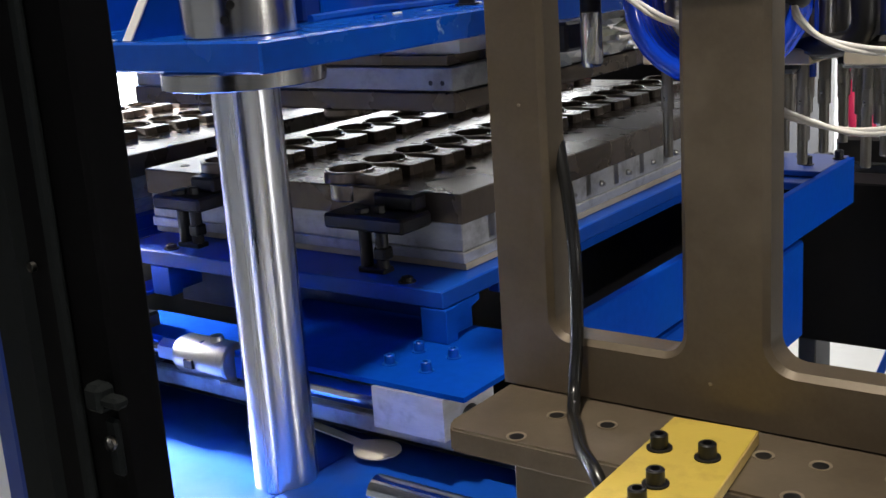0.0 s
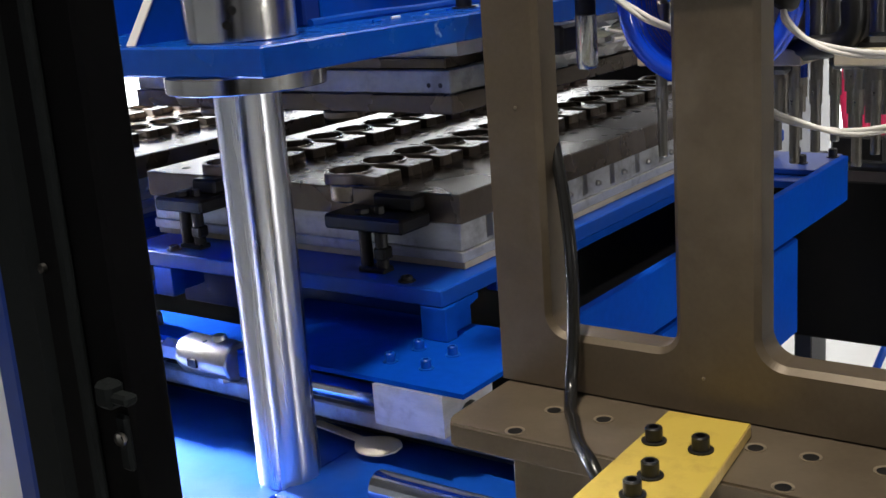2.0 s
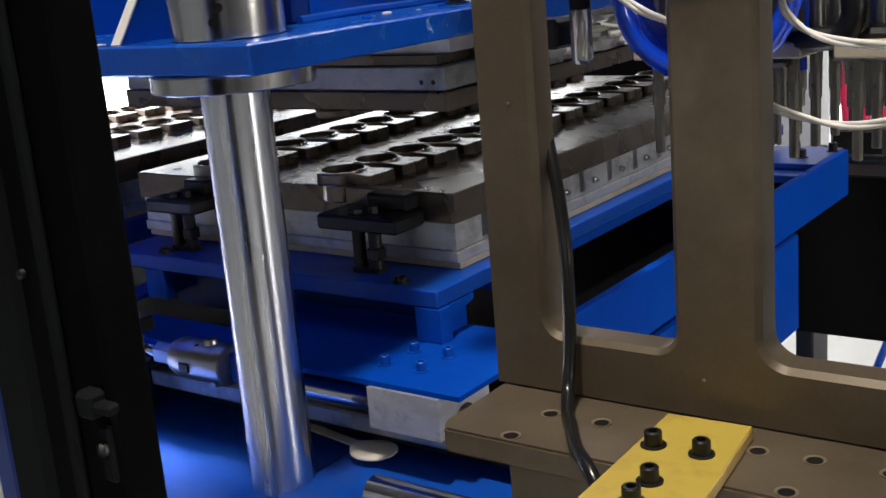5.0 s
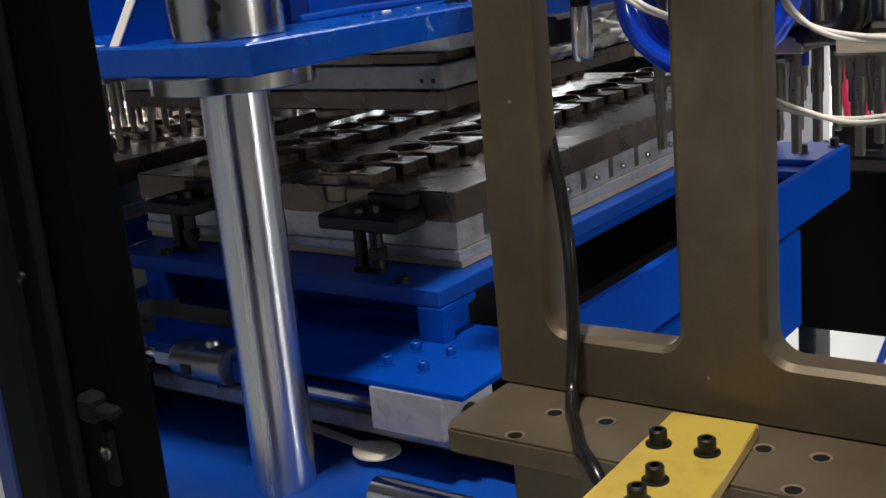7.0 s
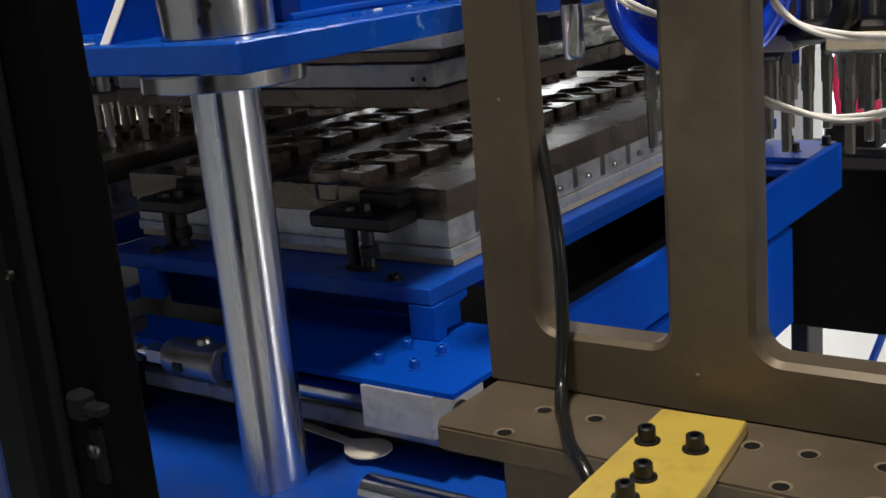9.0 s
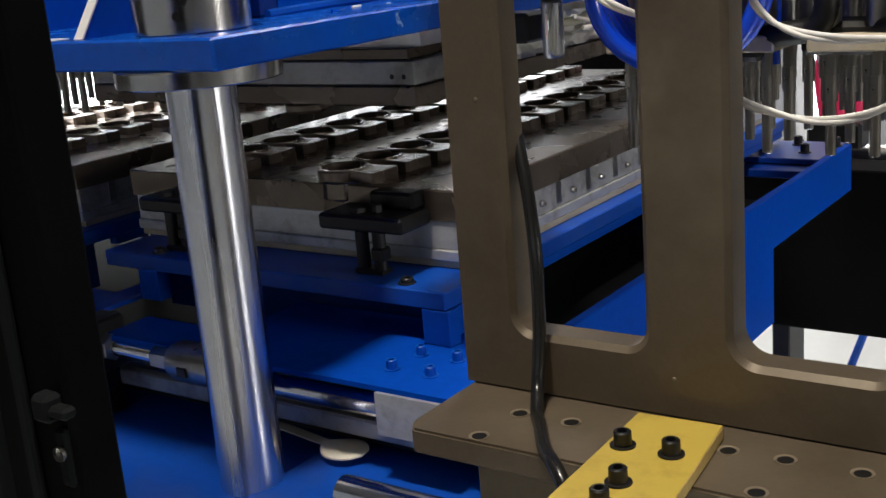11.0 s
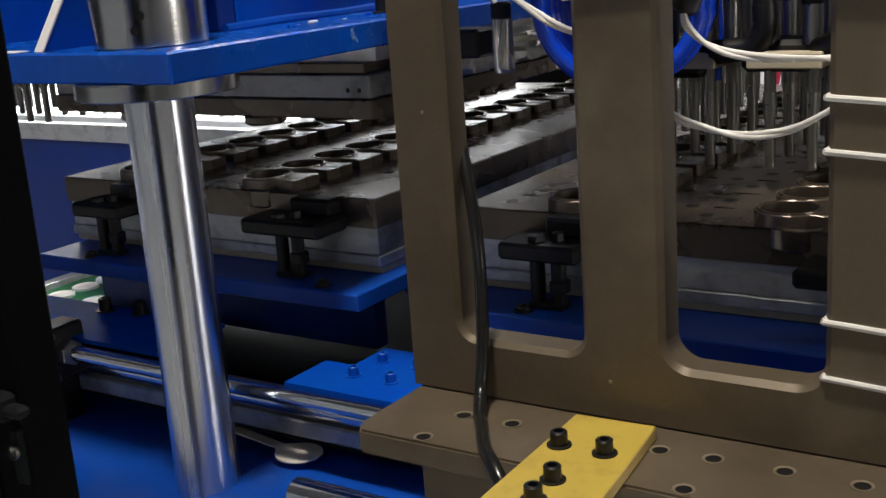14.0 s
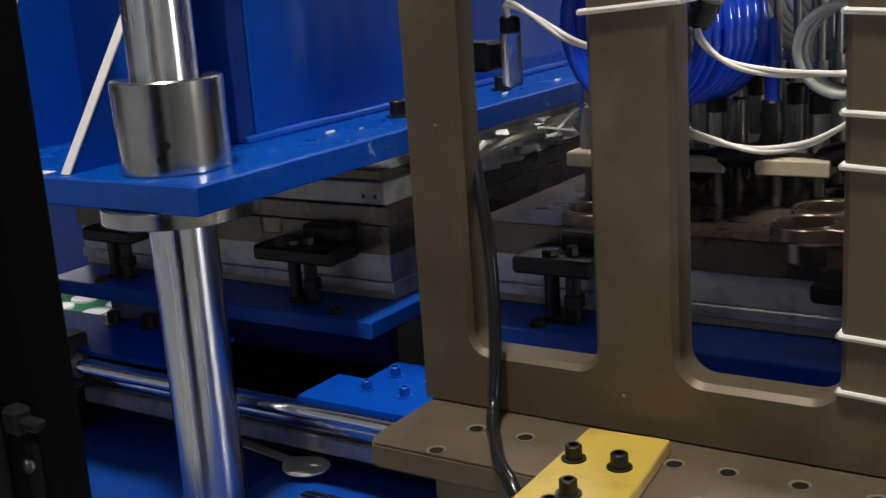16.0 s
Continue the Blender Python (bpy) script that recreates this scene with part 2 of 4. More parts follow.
def tube(pts, r, seg=10, bm=None, flat=1.0):
    bm = bm or bmesh.new()
    rings = []
    up = Vector((0.13, 0.21, 0.97)).normalized()
    for i, p in enumerate(pts):
        t = (pts[min(i + 1, len(pts) - 1)] - pts[max(i - 1, 0)]).normalized()
        s = t.cross(up)
        if s.length < 0.05:
            s = t.cross(Vector((1, 0, 0)))
        s.normalize()
        u = s.cross(t)
        rings.append([bm.verts.new(p + r * (math.cos(2 * math.pi * k / seg) * s + flat * math.sin(2 * math.pi * k / seg) * u)) for k in range(seg)])
    for a, b in zip(rings, rings[1:]):
        for k in range(seg):
            bm.faces.new((a[k], a[(k + 1) % seg], b[(k + 1) % seg], b[k]))
    bm.faces.new(list(reversed(rings[0])))
    bm.faces.new(rings[-1])
    return bm


def outline(pts, lo, hi, plane="xz", bm=None):
    """A plate with the outline pts, from lo to hi along the third axis."""
    bm = bm or bmesh.new()
    put = {"xz": lambda a, b, h: (a, h, b), "yz": lambda a, b, h: (h, a, b), "xy": lambda a, b, h: (a, b, h)}[plane]
    lower = [bm.verts.new(put(a, b, lo)) for a, b in pts]
    upper = [bm.verts.new(put(a, b, hi)) for a, b in pts]
    n = len(pts)
    for k in range(n):
        bm.faces.new((lower[k], lower[(k + 1) % n], upper[(k + 1) % n], upper[k]))
    bm.faces.new(list(reversed(lower)))
    bm.faces.new(upper)
    return bm


def mesh_of(name, bm, material, smooth=30):
    bmesh.ops.recalc_face_normals(bm, faces=bm.faces)
    me = bpy.data.meshes.new(name)
    bm.to_mesh(me)
    bm.free()
    me.materials.append(material)
    if smooth:
        me.shade_smooth()
        me.set_sharp_from_angle(angle=radians(smooth))
    return me


def part(name, bm, material, parent, label="", smooth=30):
    ob = new(name, mesh_of(name, bm, material, smooth))
    ob.parent = parent
    if label:
        ob["label"] = label
    return ob


def thing(name, label, category, group="", kind="", at=(0, 0, 0)):
    ob = new(name)
    ob.empty_display_size = 0.05
    ob.location = at
    return tagged(ob, label, category, group, kind)


def solid(name, bm, material, label="", category="", group="", kind="", smooth=30):
    return tagged(new(name, mesh_of(name, bm, material, smooth)), label, category, group, kind)


def shared(name, me, parent, at, turn=0.0):
    ob = new(name, me)
    ob.parent = parent
    ob.location = at
    ob.rotation_euler = (0, 0, turn)
    return ob


def cap_screw_mesh(name, r, h, material):
    """A socket head cap screw on its washer, standing on z = 0."""
    bm = lathe([(0, 0), (r * 1.45, 0), (r * 1.45, r * 0.2), (r, r * 0.2), (r, h - r * 0.15), (r * 0.85, h), (r * 0.55, h), (r * 0.5, h * 0.45), (0, h * 0.42)], 0, 0, 0, "z", 18)
    return mesh_of(name, bm, material)


# ---- hall ----
def hall():
    solid("floor", box(-9, 6, -5, 7, -0.1, 0), FLOOR, "pale grey smooth factory hall floor", "floor", kind="structure")
    solid("ceiling", box(-9, 6, -5, 7, 4.5, 4.6), CEIL, "dark hall ceiling", "ceiling", kind="structure")
    solid("wall_south", box(-9, 6, -5.2, -5, 0, 4.5), WALL, "grey hall wall", "wall", kind="structure")
    solid("wall_east", box(6, 6.2, -5, 7, 0, 4.5), WALL, "grey hall wall", "wall", kind="structure")
    solid("wall_west", box(-9.2, -9, -5, 7, 0, 4.5), WALL, "grey hall wall", "wall", kind="structure")
    n = box(-9, -8, 5, 5.2, 0, 4.5)
    for a, b, c, d in ((-8, -2.8, 0.5, 3.4), (-1.64, -1.48, 0.31, 1.16)):
        box(a, b, 5, 5.2, 0, c, bm=n)
        box(a, b, 5, 5.2, d, 4.5, bm=n)
    box(-2.8, -1.64, 5, 5.2, 0, 4.5, bm=n)
    box(-1.48, 6, 5, 5.2, 0, 4.5, bm=n)
    solid("wall_north", n, WALL, "grey hall wall round a wide bright window", "wall", kind="structure")
    for name, a, b, count, c, d in (("window_1", -8, -2.8, 5, 0.6, 3.4), ("window_2", -1.64, -1.48, 1, 0.31, 1.16)):
        w = tagged(new(name), "bright hall window with slim mullions", "window", kind="structure")
        for k in range(count + 1):
            x = a + 0.03 + (b - a - 0.06) * k / count
            part("mullion", box(x - 0.025, x + 0.025, 5.02, 5.12, c, d, 0.005), PANEL, w)
        part("window_sill", box(a, b, 4.95, 5.0, c - 0.04, c, 0.004), PANEL, w)
    solid("backdrop", box(-8.5, -0.2, 5.6, 5.65, 0.1, 3.8), DAY, "bright daylight outside the hall window", "backdrop", kind="structure")


hall()


# ---- machine bed ----
BED = 1.026
LINE = (-0.0445, 0.0655, -0.029)  # place of the shuttle line and its molds
REAR = (-0.042, 0.09, -0.045)  # rear side of the bed, beyond the line


def bed():
    b = thing("machine_bed", "blue painted steel machine bed with rails", "machine bed", at=(-0.0445, 0.06, -0.029))
    top = BED + 0.029
    part("front_beam", box(-1.9, 0.45, 0.52, 0.83, 0.85, top, 0.003), BLUE_BED, b)
    part("raised_plate", box(-0.667, 0.45, 0.60, 0.766, top + 0.0002, top + 0.008, 0.0015), BLUE_BED, b)
    part("column_pad", box(-0.80, -0.672, 0.56, 0.715, top + 0.0002, top + 0.004, 0.0015), BLUE_BED, b)
    part("rail_bed", box(-1.9, 0.42, 0.775, 0.84, top, 1.0855, 0.002), BLACK, b)
    part("rail_foot", box(-1.9, 0.42, 0.742, 0.7748, 1.07, 1.0855, 0.002), BLACK, b)
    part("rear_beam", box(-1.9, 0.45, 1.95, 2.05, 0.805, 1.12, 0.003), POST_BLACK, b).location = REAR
    part("rear_rail", box(-5.0, -0.9, 1.9, 1.935, 1.143, 1.19, 0.002), ALU, b, "milled aluminium rear rail").location = REAR
    part("rear_apron", box(-5.0, -0.72, 1.91, 1.945, 0.09, 1.142, 0.002), BLUE_SHADED, b).location = REAR
    # Added black sheet that covers the lit wall, to keep the background dark.
    part("dark_backing", box(-1.3, -0.80, 2.06, 2.07, 0.9, 1.375, 0.002), POST_BLACK, b, "added black sheet that darkens the view behind the molds").location = REAR
    # Added black sheet: gives the darkness below the molds and hides the floor.
    part("shade_pan", box(-1.9, -0.62, 0.845, 1.2, 0.93, 0.95, 0.002), POST_BLACK, b)
    part("crossbeam", box(-0.56, -0.503, 0.845, 1.565, 0.94, 1.09, 0.003), BLUE_MATTE, b)
    part("rail_support", box(-1.8, 0.4, 0.722, 0.745, 1.0858, 1.1045, 0.002), ALU_DULL, b, "long milled aluminium rail support")
    for x in (-1.45, -0.26, 0.34):
        part("head_guide_rod", cyl(0.012, 1.12 if x > -0.9 else 0.95, 1.85, x, 1.985, 0, "z", 20), CHROME, b).location = REAR
    part("guide_shaft", cyl(0.0125, -1.8, 0.4, 0, 0.733, 1.117, "x", 24), CHROME, b, "polished steel guide shaft")
    for x in (-1.6, 0.38):
        part("leg", box(x - 0.05, x + 0.05, 0.56, 0.66, 0.029, 0.85, 0.004), BLUE_SHADED, b)
        part("leg", box(x - 0.05, x + 0.05, 1.95, 2.05, 0.029, 0.9, 0.004), BLUE_SHADED, b)


bed()


def column():
    c = thing("guide_column", "thick polished chrome guide column on the bed", "guide column", at=(-0.7305, 0.7027, 0))
    part("shaft", cyl(0.0305, BED + 0.004, 1.95, 0, 0, 0, "z", 64, 0.001), COLUMN_STEEL, c)


column()


def front_shaft():
    c = thing("ejector_shaft", "short polished steel shaft lying along the bed", "shaft")
    part("shaft", cyl(0.0165, -0.622, 0.3, 0, 0.706, BED + 0.0165, "x", 32, 0.0015), CHROME, c)


front_shaft()


# ---- brown guide frame ----
FY0, FY1 = 0.672, 0.698


def rounded(x0, x1, z0, z1, r, n=14):
    pts = []
    for cx, cz, a in ((x1 - r, z0 + r, -90), (x1 - r, z1 - r, 0), (x0 + r, z1 - r, 90), (x0 + r, z0 + r, 180)):
        for k in range(n + 1):
            t = radians(a + 90 * k / n)
            pts.append((cx + r * math.cos(t), cz + r * math.sin(t)))
    return pts


def plate_with_openings(x0, x1, z0, z1, y0, y1, holes, chamfer):
    """An upright plate with rounded openings, chamfered on the front."""
    bm = bmesh.new()
    xs = sorted({x0, x1, *[h[0] for h in holes], *[h[1] for h in holes]})

    def ring(pts, y):
        return [bm.verts.new((x, y, z)) for x, z in pts]

    def quad_strip(a, b):
        n = len(a)
        for k in range(n):
            bm.faces.new((a[k], a[(k + 1) % n], b[(k + 1) % n], b[k]))

    for y, grow in ((y0, chamfer), (y1, 0.0)):
        for h in holes:
            hx0, hx1, hz0, hz1, r = h
            inner = ring(rounded(hx0 - grow, hx1 + grow, hz0 - grow, hz1 + grow, r + grow), y)
            n = len(inner) // 4
            lo, hi = hz0 - grow, hz1 + grow
            # corner fillings towards the square round the opening
            for q, (cx, cz) in enumerate(((hx1 + grow, lo), (hx1 + grow, hi), (hx0 - grow, hi), (hx0 - grow, lo))):
                c = bm.verts.new((cx, y, cz))
                seg = inner[q * n:(q + 1) * n]
                for k in range(n - 1):
                    bm.faces.new((c, seg[k], seg[k + 1]))
            h_rings.setdefault(h, []).append(inner)
        cols = []
        edge = x0
        for h in holes:
            cols.append((edge, h[0] - grow, None))
            cols.append((h[0] - grow, h[1] + grow, h))
            edge = h[1] + grow
        cols.append((edge, x1, None))
        for a, b, h in cols:
            spans = [(z0, z1)] if h is None else [(z0, h[2] - grow), (h[3] + grow, z1)]
            for c, d in spans:
                if d - c > 1e-6 and b - a > 1e-6:
                    v = [bm.verts.new(p) for p in ((a, y, c), (b, y, c), (b, y, d), (a, y, d))]
                    bm.faces.new(v)
    for h in holes:
        front, back = h_rings[h]
        hx0, hx1, hz0, hz1, r = h
        mid = ring(rounded(hx0, hx1, hz0, hz1, r), y0 + chamfer)
        quad_strip(front, mid)
        quad_strip(mid, back)
    for p in (((x0, z0), (x0, z1)), ((x1, z0), (x1, z1)), ((x0, z0), (x1, z0)), ((x0, z1), (x1, z1))):
        (a, c), (b, d) = p
        bm.faces.new([bm.verts.new(q) for q in ((a, y0, c), (b, y0, d), (b, y1, d), (a, y1, c))])
    bmesh.ops.remove_doubles(bm, verts=bm.verts, dist=1e-5)
    return bm


h_rings = {}


def guide_frame():
    f = thing("guide_frame", "brown plated steel frame with rounded rectangular openings", "machine frame")
    holes = [(-0.4066, -0.3050, 1.2342, 1.64, 0.015), (-0.2435, -0.1370, 1.2337, 1.64, 0.019), (-0.070, 0.041, 1.2337, 1.64, 0.019)]
    # The unseen top is carried up to 2.1 to shade the table fronts.
    part("upright_plate", plate_with_openings(-0.452, 0.12, 1.19, 2.1, FY0, FY1, holes, 0.0042), BROWN, f, smooth=0)
    pts = [(-0.449, 0.596), (-0.441, 0.583), (0.2, 0.583), (0.2, 0.70), (-0.449, 0.70)]
    base = outline(pts, 1.170, 1.1885, "xy")
    bmesh.ops.bevel(base, geom=base.edges[:], offset=0.0018, segments=2, affect="EDGES")
    part("base_plate", base, BROWN, f)
    part("foot_block", box(-0.393, 0.2, 0.589, 0.70, BED, 1.1695, 0.002), BROWN, f)
    ring = mesh_of("counterbore", lathe([(0.0052, 0.0), (0.0064, 0.0006), (0.0072, 0.0006), (0.0072, 0.0), (0.0052, 0.0)], 0, 0, 0, "z", 20), BROWN_EDGE)
    plug = mesh_of("hole_bottom", lathe([(0, 0.0002), (0.0052, 0.0002)], 0, 0, 0, "z", 16), BLACK)
    for x, y in [(a - 0.005, b - 0.014) for a, b in ((-0.380, 0.650), (-0.340, 0.651), (-0.386, 0.606), (-0.229, 0.653), (-0.193, 0.655), (-0.147, 0.656), (-0.194, 0.607), (-0.14, 0.61), (-0.1, 0.656), (-0.05, 0.656))]:
        shared("counterbore", ring, f, (x, y, 1.1885))
        shared("hole_bottom", plug, f, (x, y, 1.1885))
    dot = mesh_of("pin_mark", lathe([(0, 0.0), (0.0014, 0.0), (0.0011, 0.0006), (0, 0.0007)], 0, 0, 0, "y", 10), BROWN_EDGE)
    for x, z in ((-0.284, 1.217), (-0.427, 1.404)):
        o = shared("pin_mark", dot, f, (x, FY0, z))
        o.rotation_euler = (0, 0, math.pi)


guide_frame()


def yellow_plate():
    y = thing("yellow_bracket_plate", "yellow laminate plate with four black screws", "bracket plate", at=(-0.0065, -0.0115, 0))
    pts = [(-0.2955, 0.664), (-0.237, 0.667), (-0.229, 0.596), (-0.2245, 0.555), (-0.2245, 0.49), (-0.2895, 0.49), (-0.2905, 0.53)]
    bm = outline(pts, 1.1887, 1.1975, "xy")
    bmesh.ops.bevel(bm, geom=bm.edges[:], offset=0.0006, segments=1, affect="EDGES")
    part("plate", bm, YELLOW, y)
    edge = outline([(-0.2366, 0.665), (-0.2362, 0.665), (-0.2283, 0.596), (-0.2239, 0.555), (-0.2239, 0.492), (-0.2244, 0.492), (-0.2244, 0.555), (-0.2289, 0.596)], 1.1892, 1.197, "xy")
    part("sawn_edge", edge, YELLOW_EDGE, y, "rough sawn brown edge")
    scr = cap_screw_mesh("cap_screw", 0.0058, 0.0105, BLACK)
    for x, yy in ((-0.282, 0.613), (-0.2495, 0.6135), (-0.262, 0.566), (-0.260, 0.538)):
        shared("cap_screw", scr, y, (x, yy, 1.1975))


yellow_plate()


def black_cable():
    p = spline([(-0.44, 0.735, 1.43), (-0.425, 0.72, 1.408), (-0.412, 0.706, 1.386), (-0.402, 0.695, 1.372), (-0.387, 0.68, 1.335), (-0.378, 0.67, 1.294), (-0.376, 0.665, 1.243),
                (-0.374, 0.655, 1.207), (-0.362, 0.632, 1.196), (-0.348, 0.612, 1.198), (-0.325, 0.578, 1.2), (-0.303, 0.555, 1.199), (-0.287, 0.545, 1.18), (-0.28, 0.54, 1.15)], 8)
    p = [q + Vector((-0.0067, 0, -0.003)) for q in p]
    solid("black_cable", tube(p, 0.0049, 12), RUBBER, "glossy black cable hanging through the frame", "cable", smooth=60)


black_cable()


def cable_ties():
    ties = [(-0.1375, -0.0695, z, -0.004) for z in (1.4776, 1.4183, 1.386, 1.2794, 1.2427)] + [(-0.3075, -0.2385, 1.4815, 0.005)]
    for x0, x1, z, rise in ties:
        bm = bmesh.new()
        y0, y1 = FY0 - 0.0015, FY1 + 0.0015
        pts = [Vector(q) for q in ((x0, y0, z), (x1, y0, z + rise), (x1, y1, z + rise), (x0, y1, z), (x0, y0, z))]
        for a, b in zip(pts, pts[1:]):
            tube([a, b], 0.0021, 8, bm)
        t = thing("cable_tie", "white nylon tie round the brown upright", "cable tie", "ties on the upright")
        part("strap", bm, WHITE, t)
        part("head", box(x1 - 0.030, x1 - 0.022, y1, y1 + 0.004, z - 0.004 + 0.6 * rise, z + 0.004 + 0.6 * rise, 0.001), WHITE, t)


cable_ties()


# ---- black guard post ----
def guard_post():
    g = thing("guard_post", "black profile guard post with latch and blue edge", "guard post", at=(0.010, 0, 0))
    part("profile", box(-0.60, -0.530, 0.37, 0.402, 0.0, 2.3, 0.003), POST_BLACK, g)
    part("cover_strip", box(-0.644, -0.602, 0.368, 0.40, 0.0, 2.3, 0.006), POST_GREY, g, "charcoal grey cover strip")
    part("rib", box(-0.572, -0.562, 0.364, 0.3698, 0.0, 2.3, 0.002), POST_GREY, g)
    part("blue_edge", box(-0.668, -0.646, 0.372, 0.40, 0.0, 2.3, 0.003), BLUE_SHADED, g, "blue painted edge strip")
    part("latch_body", box(-0.546, -0.531, 0.356, 0.3698, 1.268, 1.285, 0.003), POST_GREY, g)
    part("latch_hook", box(-0.534, -0.518, 0.358, 0.368, 1.272, 1.279, 0.002), POST_GREY, g)
    part("latch_plate", box(-0.541, -0.5305, 0.365, 0.3698, 1.225, 1.262, 0.002), POST_GREY, g)
    part("screw", lathe([(0.0045, 0), (0.0045, 0.002), (0.003, 0.004), (0, 0.0045)], -0.534, 0.361, 1.248, "y", 16), STEEL, g)
    part("knob", lathe([(0.003, 0), (0.003, 0.003), (0, 0.004)], -0.592, 0.366, 1.348, "y", 14), STEEL, g)
    part("infill_sheet", box(-0.72, -0.672, 0.385, 0.395, 0.05, 2.2, 0.002), PANEL, g, "pale grey infill sheet")


guard_post()


# ---- upper platen and upper mold ----
def upper_platen():
    p = thing("upper_platen", "blue painted press platen with welded box and ribs", "press platen", at=(-0.026, 0.0457, -0.0205))
    part("plate", box(-1.9, -0.6183, 0.5935, 1.9, 1.448, 1.4745, 0.002), BLUE_GLINTS, p)
    # The box front takes the darker copy, so its shade is coloured in.
    part("box_front", box(-1.9, -0.735, 0.776, 0.80, 1.4747, 1.95, 0.002), BLUE_SHADED, p)
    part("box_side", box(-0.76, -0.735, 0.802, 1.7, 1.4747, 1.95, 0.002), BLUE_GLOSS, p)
    seam = tube(spline([(-0.732, 0.78 + 0.09 * k, 1.4765 + 0.0012 * (k % 2)) for k in range(10)], 3), 0.005, 8)
    part("weld_seam", seam, BLUE, p)
    for x in (-0.79, -0.965):
        rib = outline([(0.605, 1.4747), (0.776, 1.4747), (0.776, 1.72)], x - 0.005, x + 0.005, "yz")
        edge = outline([(0.6035, 1.4749), (0.6055, 1.4749), (0.7765, 1.72), (0.7765, 1.7235)], x - 0.0056, x + 0.0056, "yz")
        part("rib", rib, BLUE, p)
        part("rib_edge", edge, PANEL, p, "pale bare edge of the rib")
    part("bushing", lathe([(0.0315, 1.4747), (0.0488, 1.4747), (0.0498, 1.4757), (0.0498, 1.5545), (0.0485, 1.556), (0.0315, 1.556)], -0.703, 0.657, 0, "z", 56), TURNED, p, "turned steel guide bushing")
    part("bushing_flange", lathe([(0.0315, 1.4478), (0.0705, 1.4478), (0.072, 1.4465), (0.072, 1.4335), (0.071, 1.4325), (0.0315, 1.4325)], -0.703, 0.657, 0, "z", 64), TURNED, p)
    hole = mesh_of("grease_port", lathe([(0, 0.0004), (0.0038, 0.0004)], 0, 0, 0, "y", 14), BLACK)
    for z, a in ((1.502, 0.0), (1.49, -0.12)):
        o = shared("grease_port", hole, p, (-0.703 + 0.0499 * math.sin(0.68 + a), 0.657 - 0.0499 * math.cos(0.68 + a), z))
        o.rotation_euler = (0, 0, math.pi + 0.68 + a)
    # Pale strips paint the white reflection along the plate's top front edge.
    for a, b in ((-1.9, -0.905), (-0.892, -0.812)):
        part("edge_highlight", box(a, b, 0.5955, 0.612, 1.4747, 1.4756, 0.0003), PANEL, p, "painted white highlight along the plate edge")
    rng = random.Random(17)
    # Weld spatter; the pale lumps have its small glints painted in.
    for k in range(12):
        x, y = -0.70 + 0.05 * rng.random(), 0.79 + 0.045 * k + 0.02 * rng.random()
        r = 0.002 + 0.003 * rng.random()
        part("weld_glint_bead", tube(spline([(x, y, 1.4752), (x + 0.3 * r, y + 1.5 * r, 1.4756), (x - 0.2 * r, y + 3.5 * r, 1.4752)], 3), 0.4 * r, 6), PANEL if k % 3 else BLUE_GLOSS, p)
    scr = cap_screw_mesh("cap_screw", 0.009, 0.018, BLACK)
    for y in (0.972, 1.2, 1.43):
        shared("cap_screw", scr, p, (-0.68, y, 1.4747))
    return p


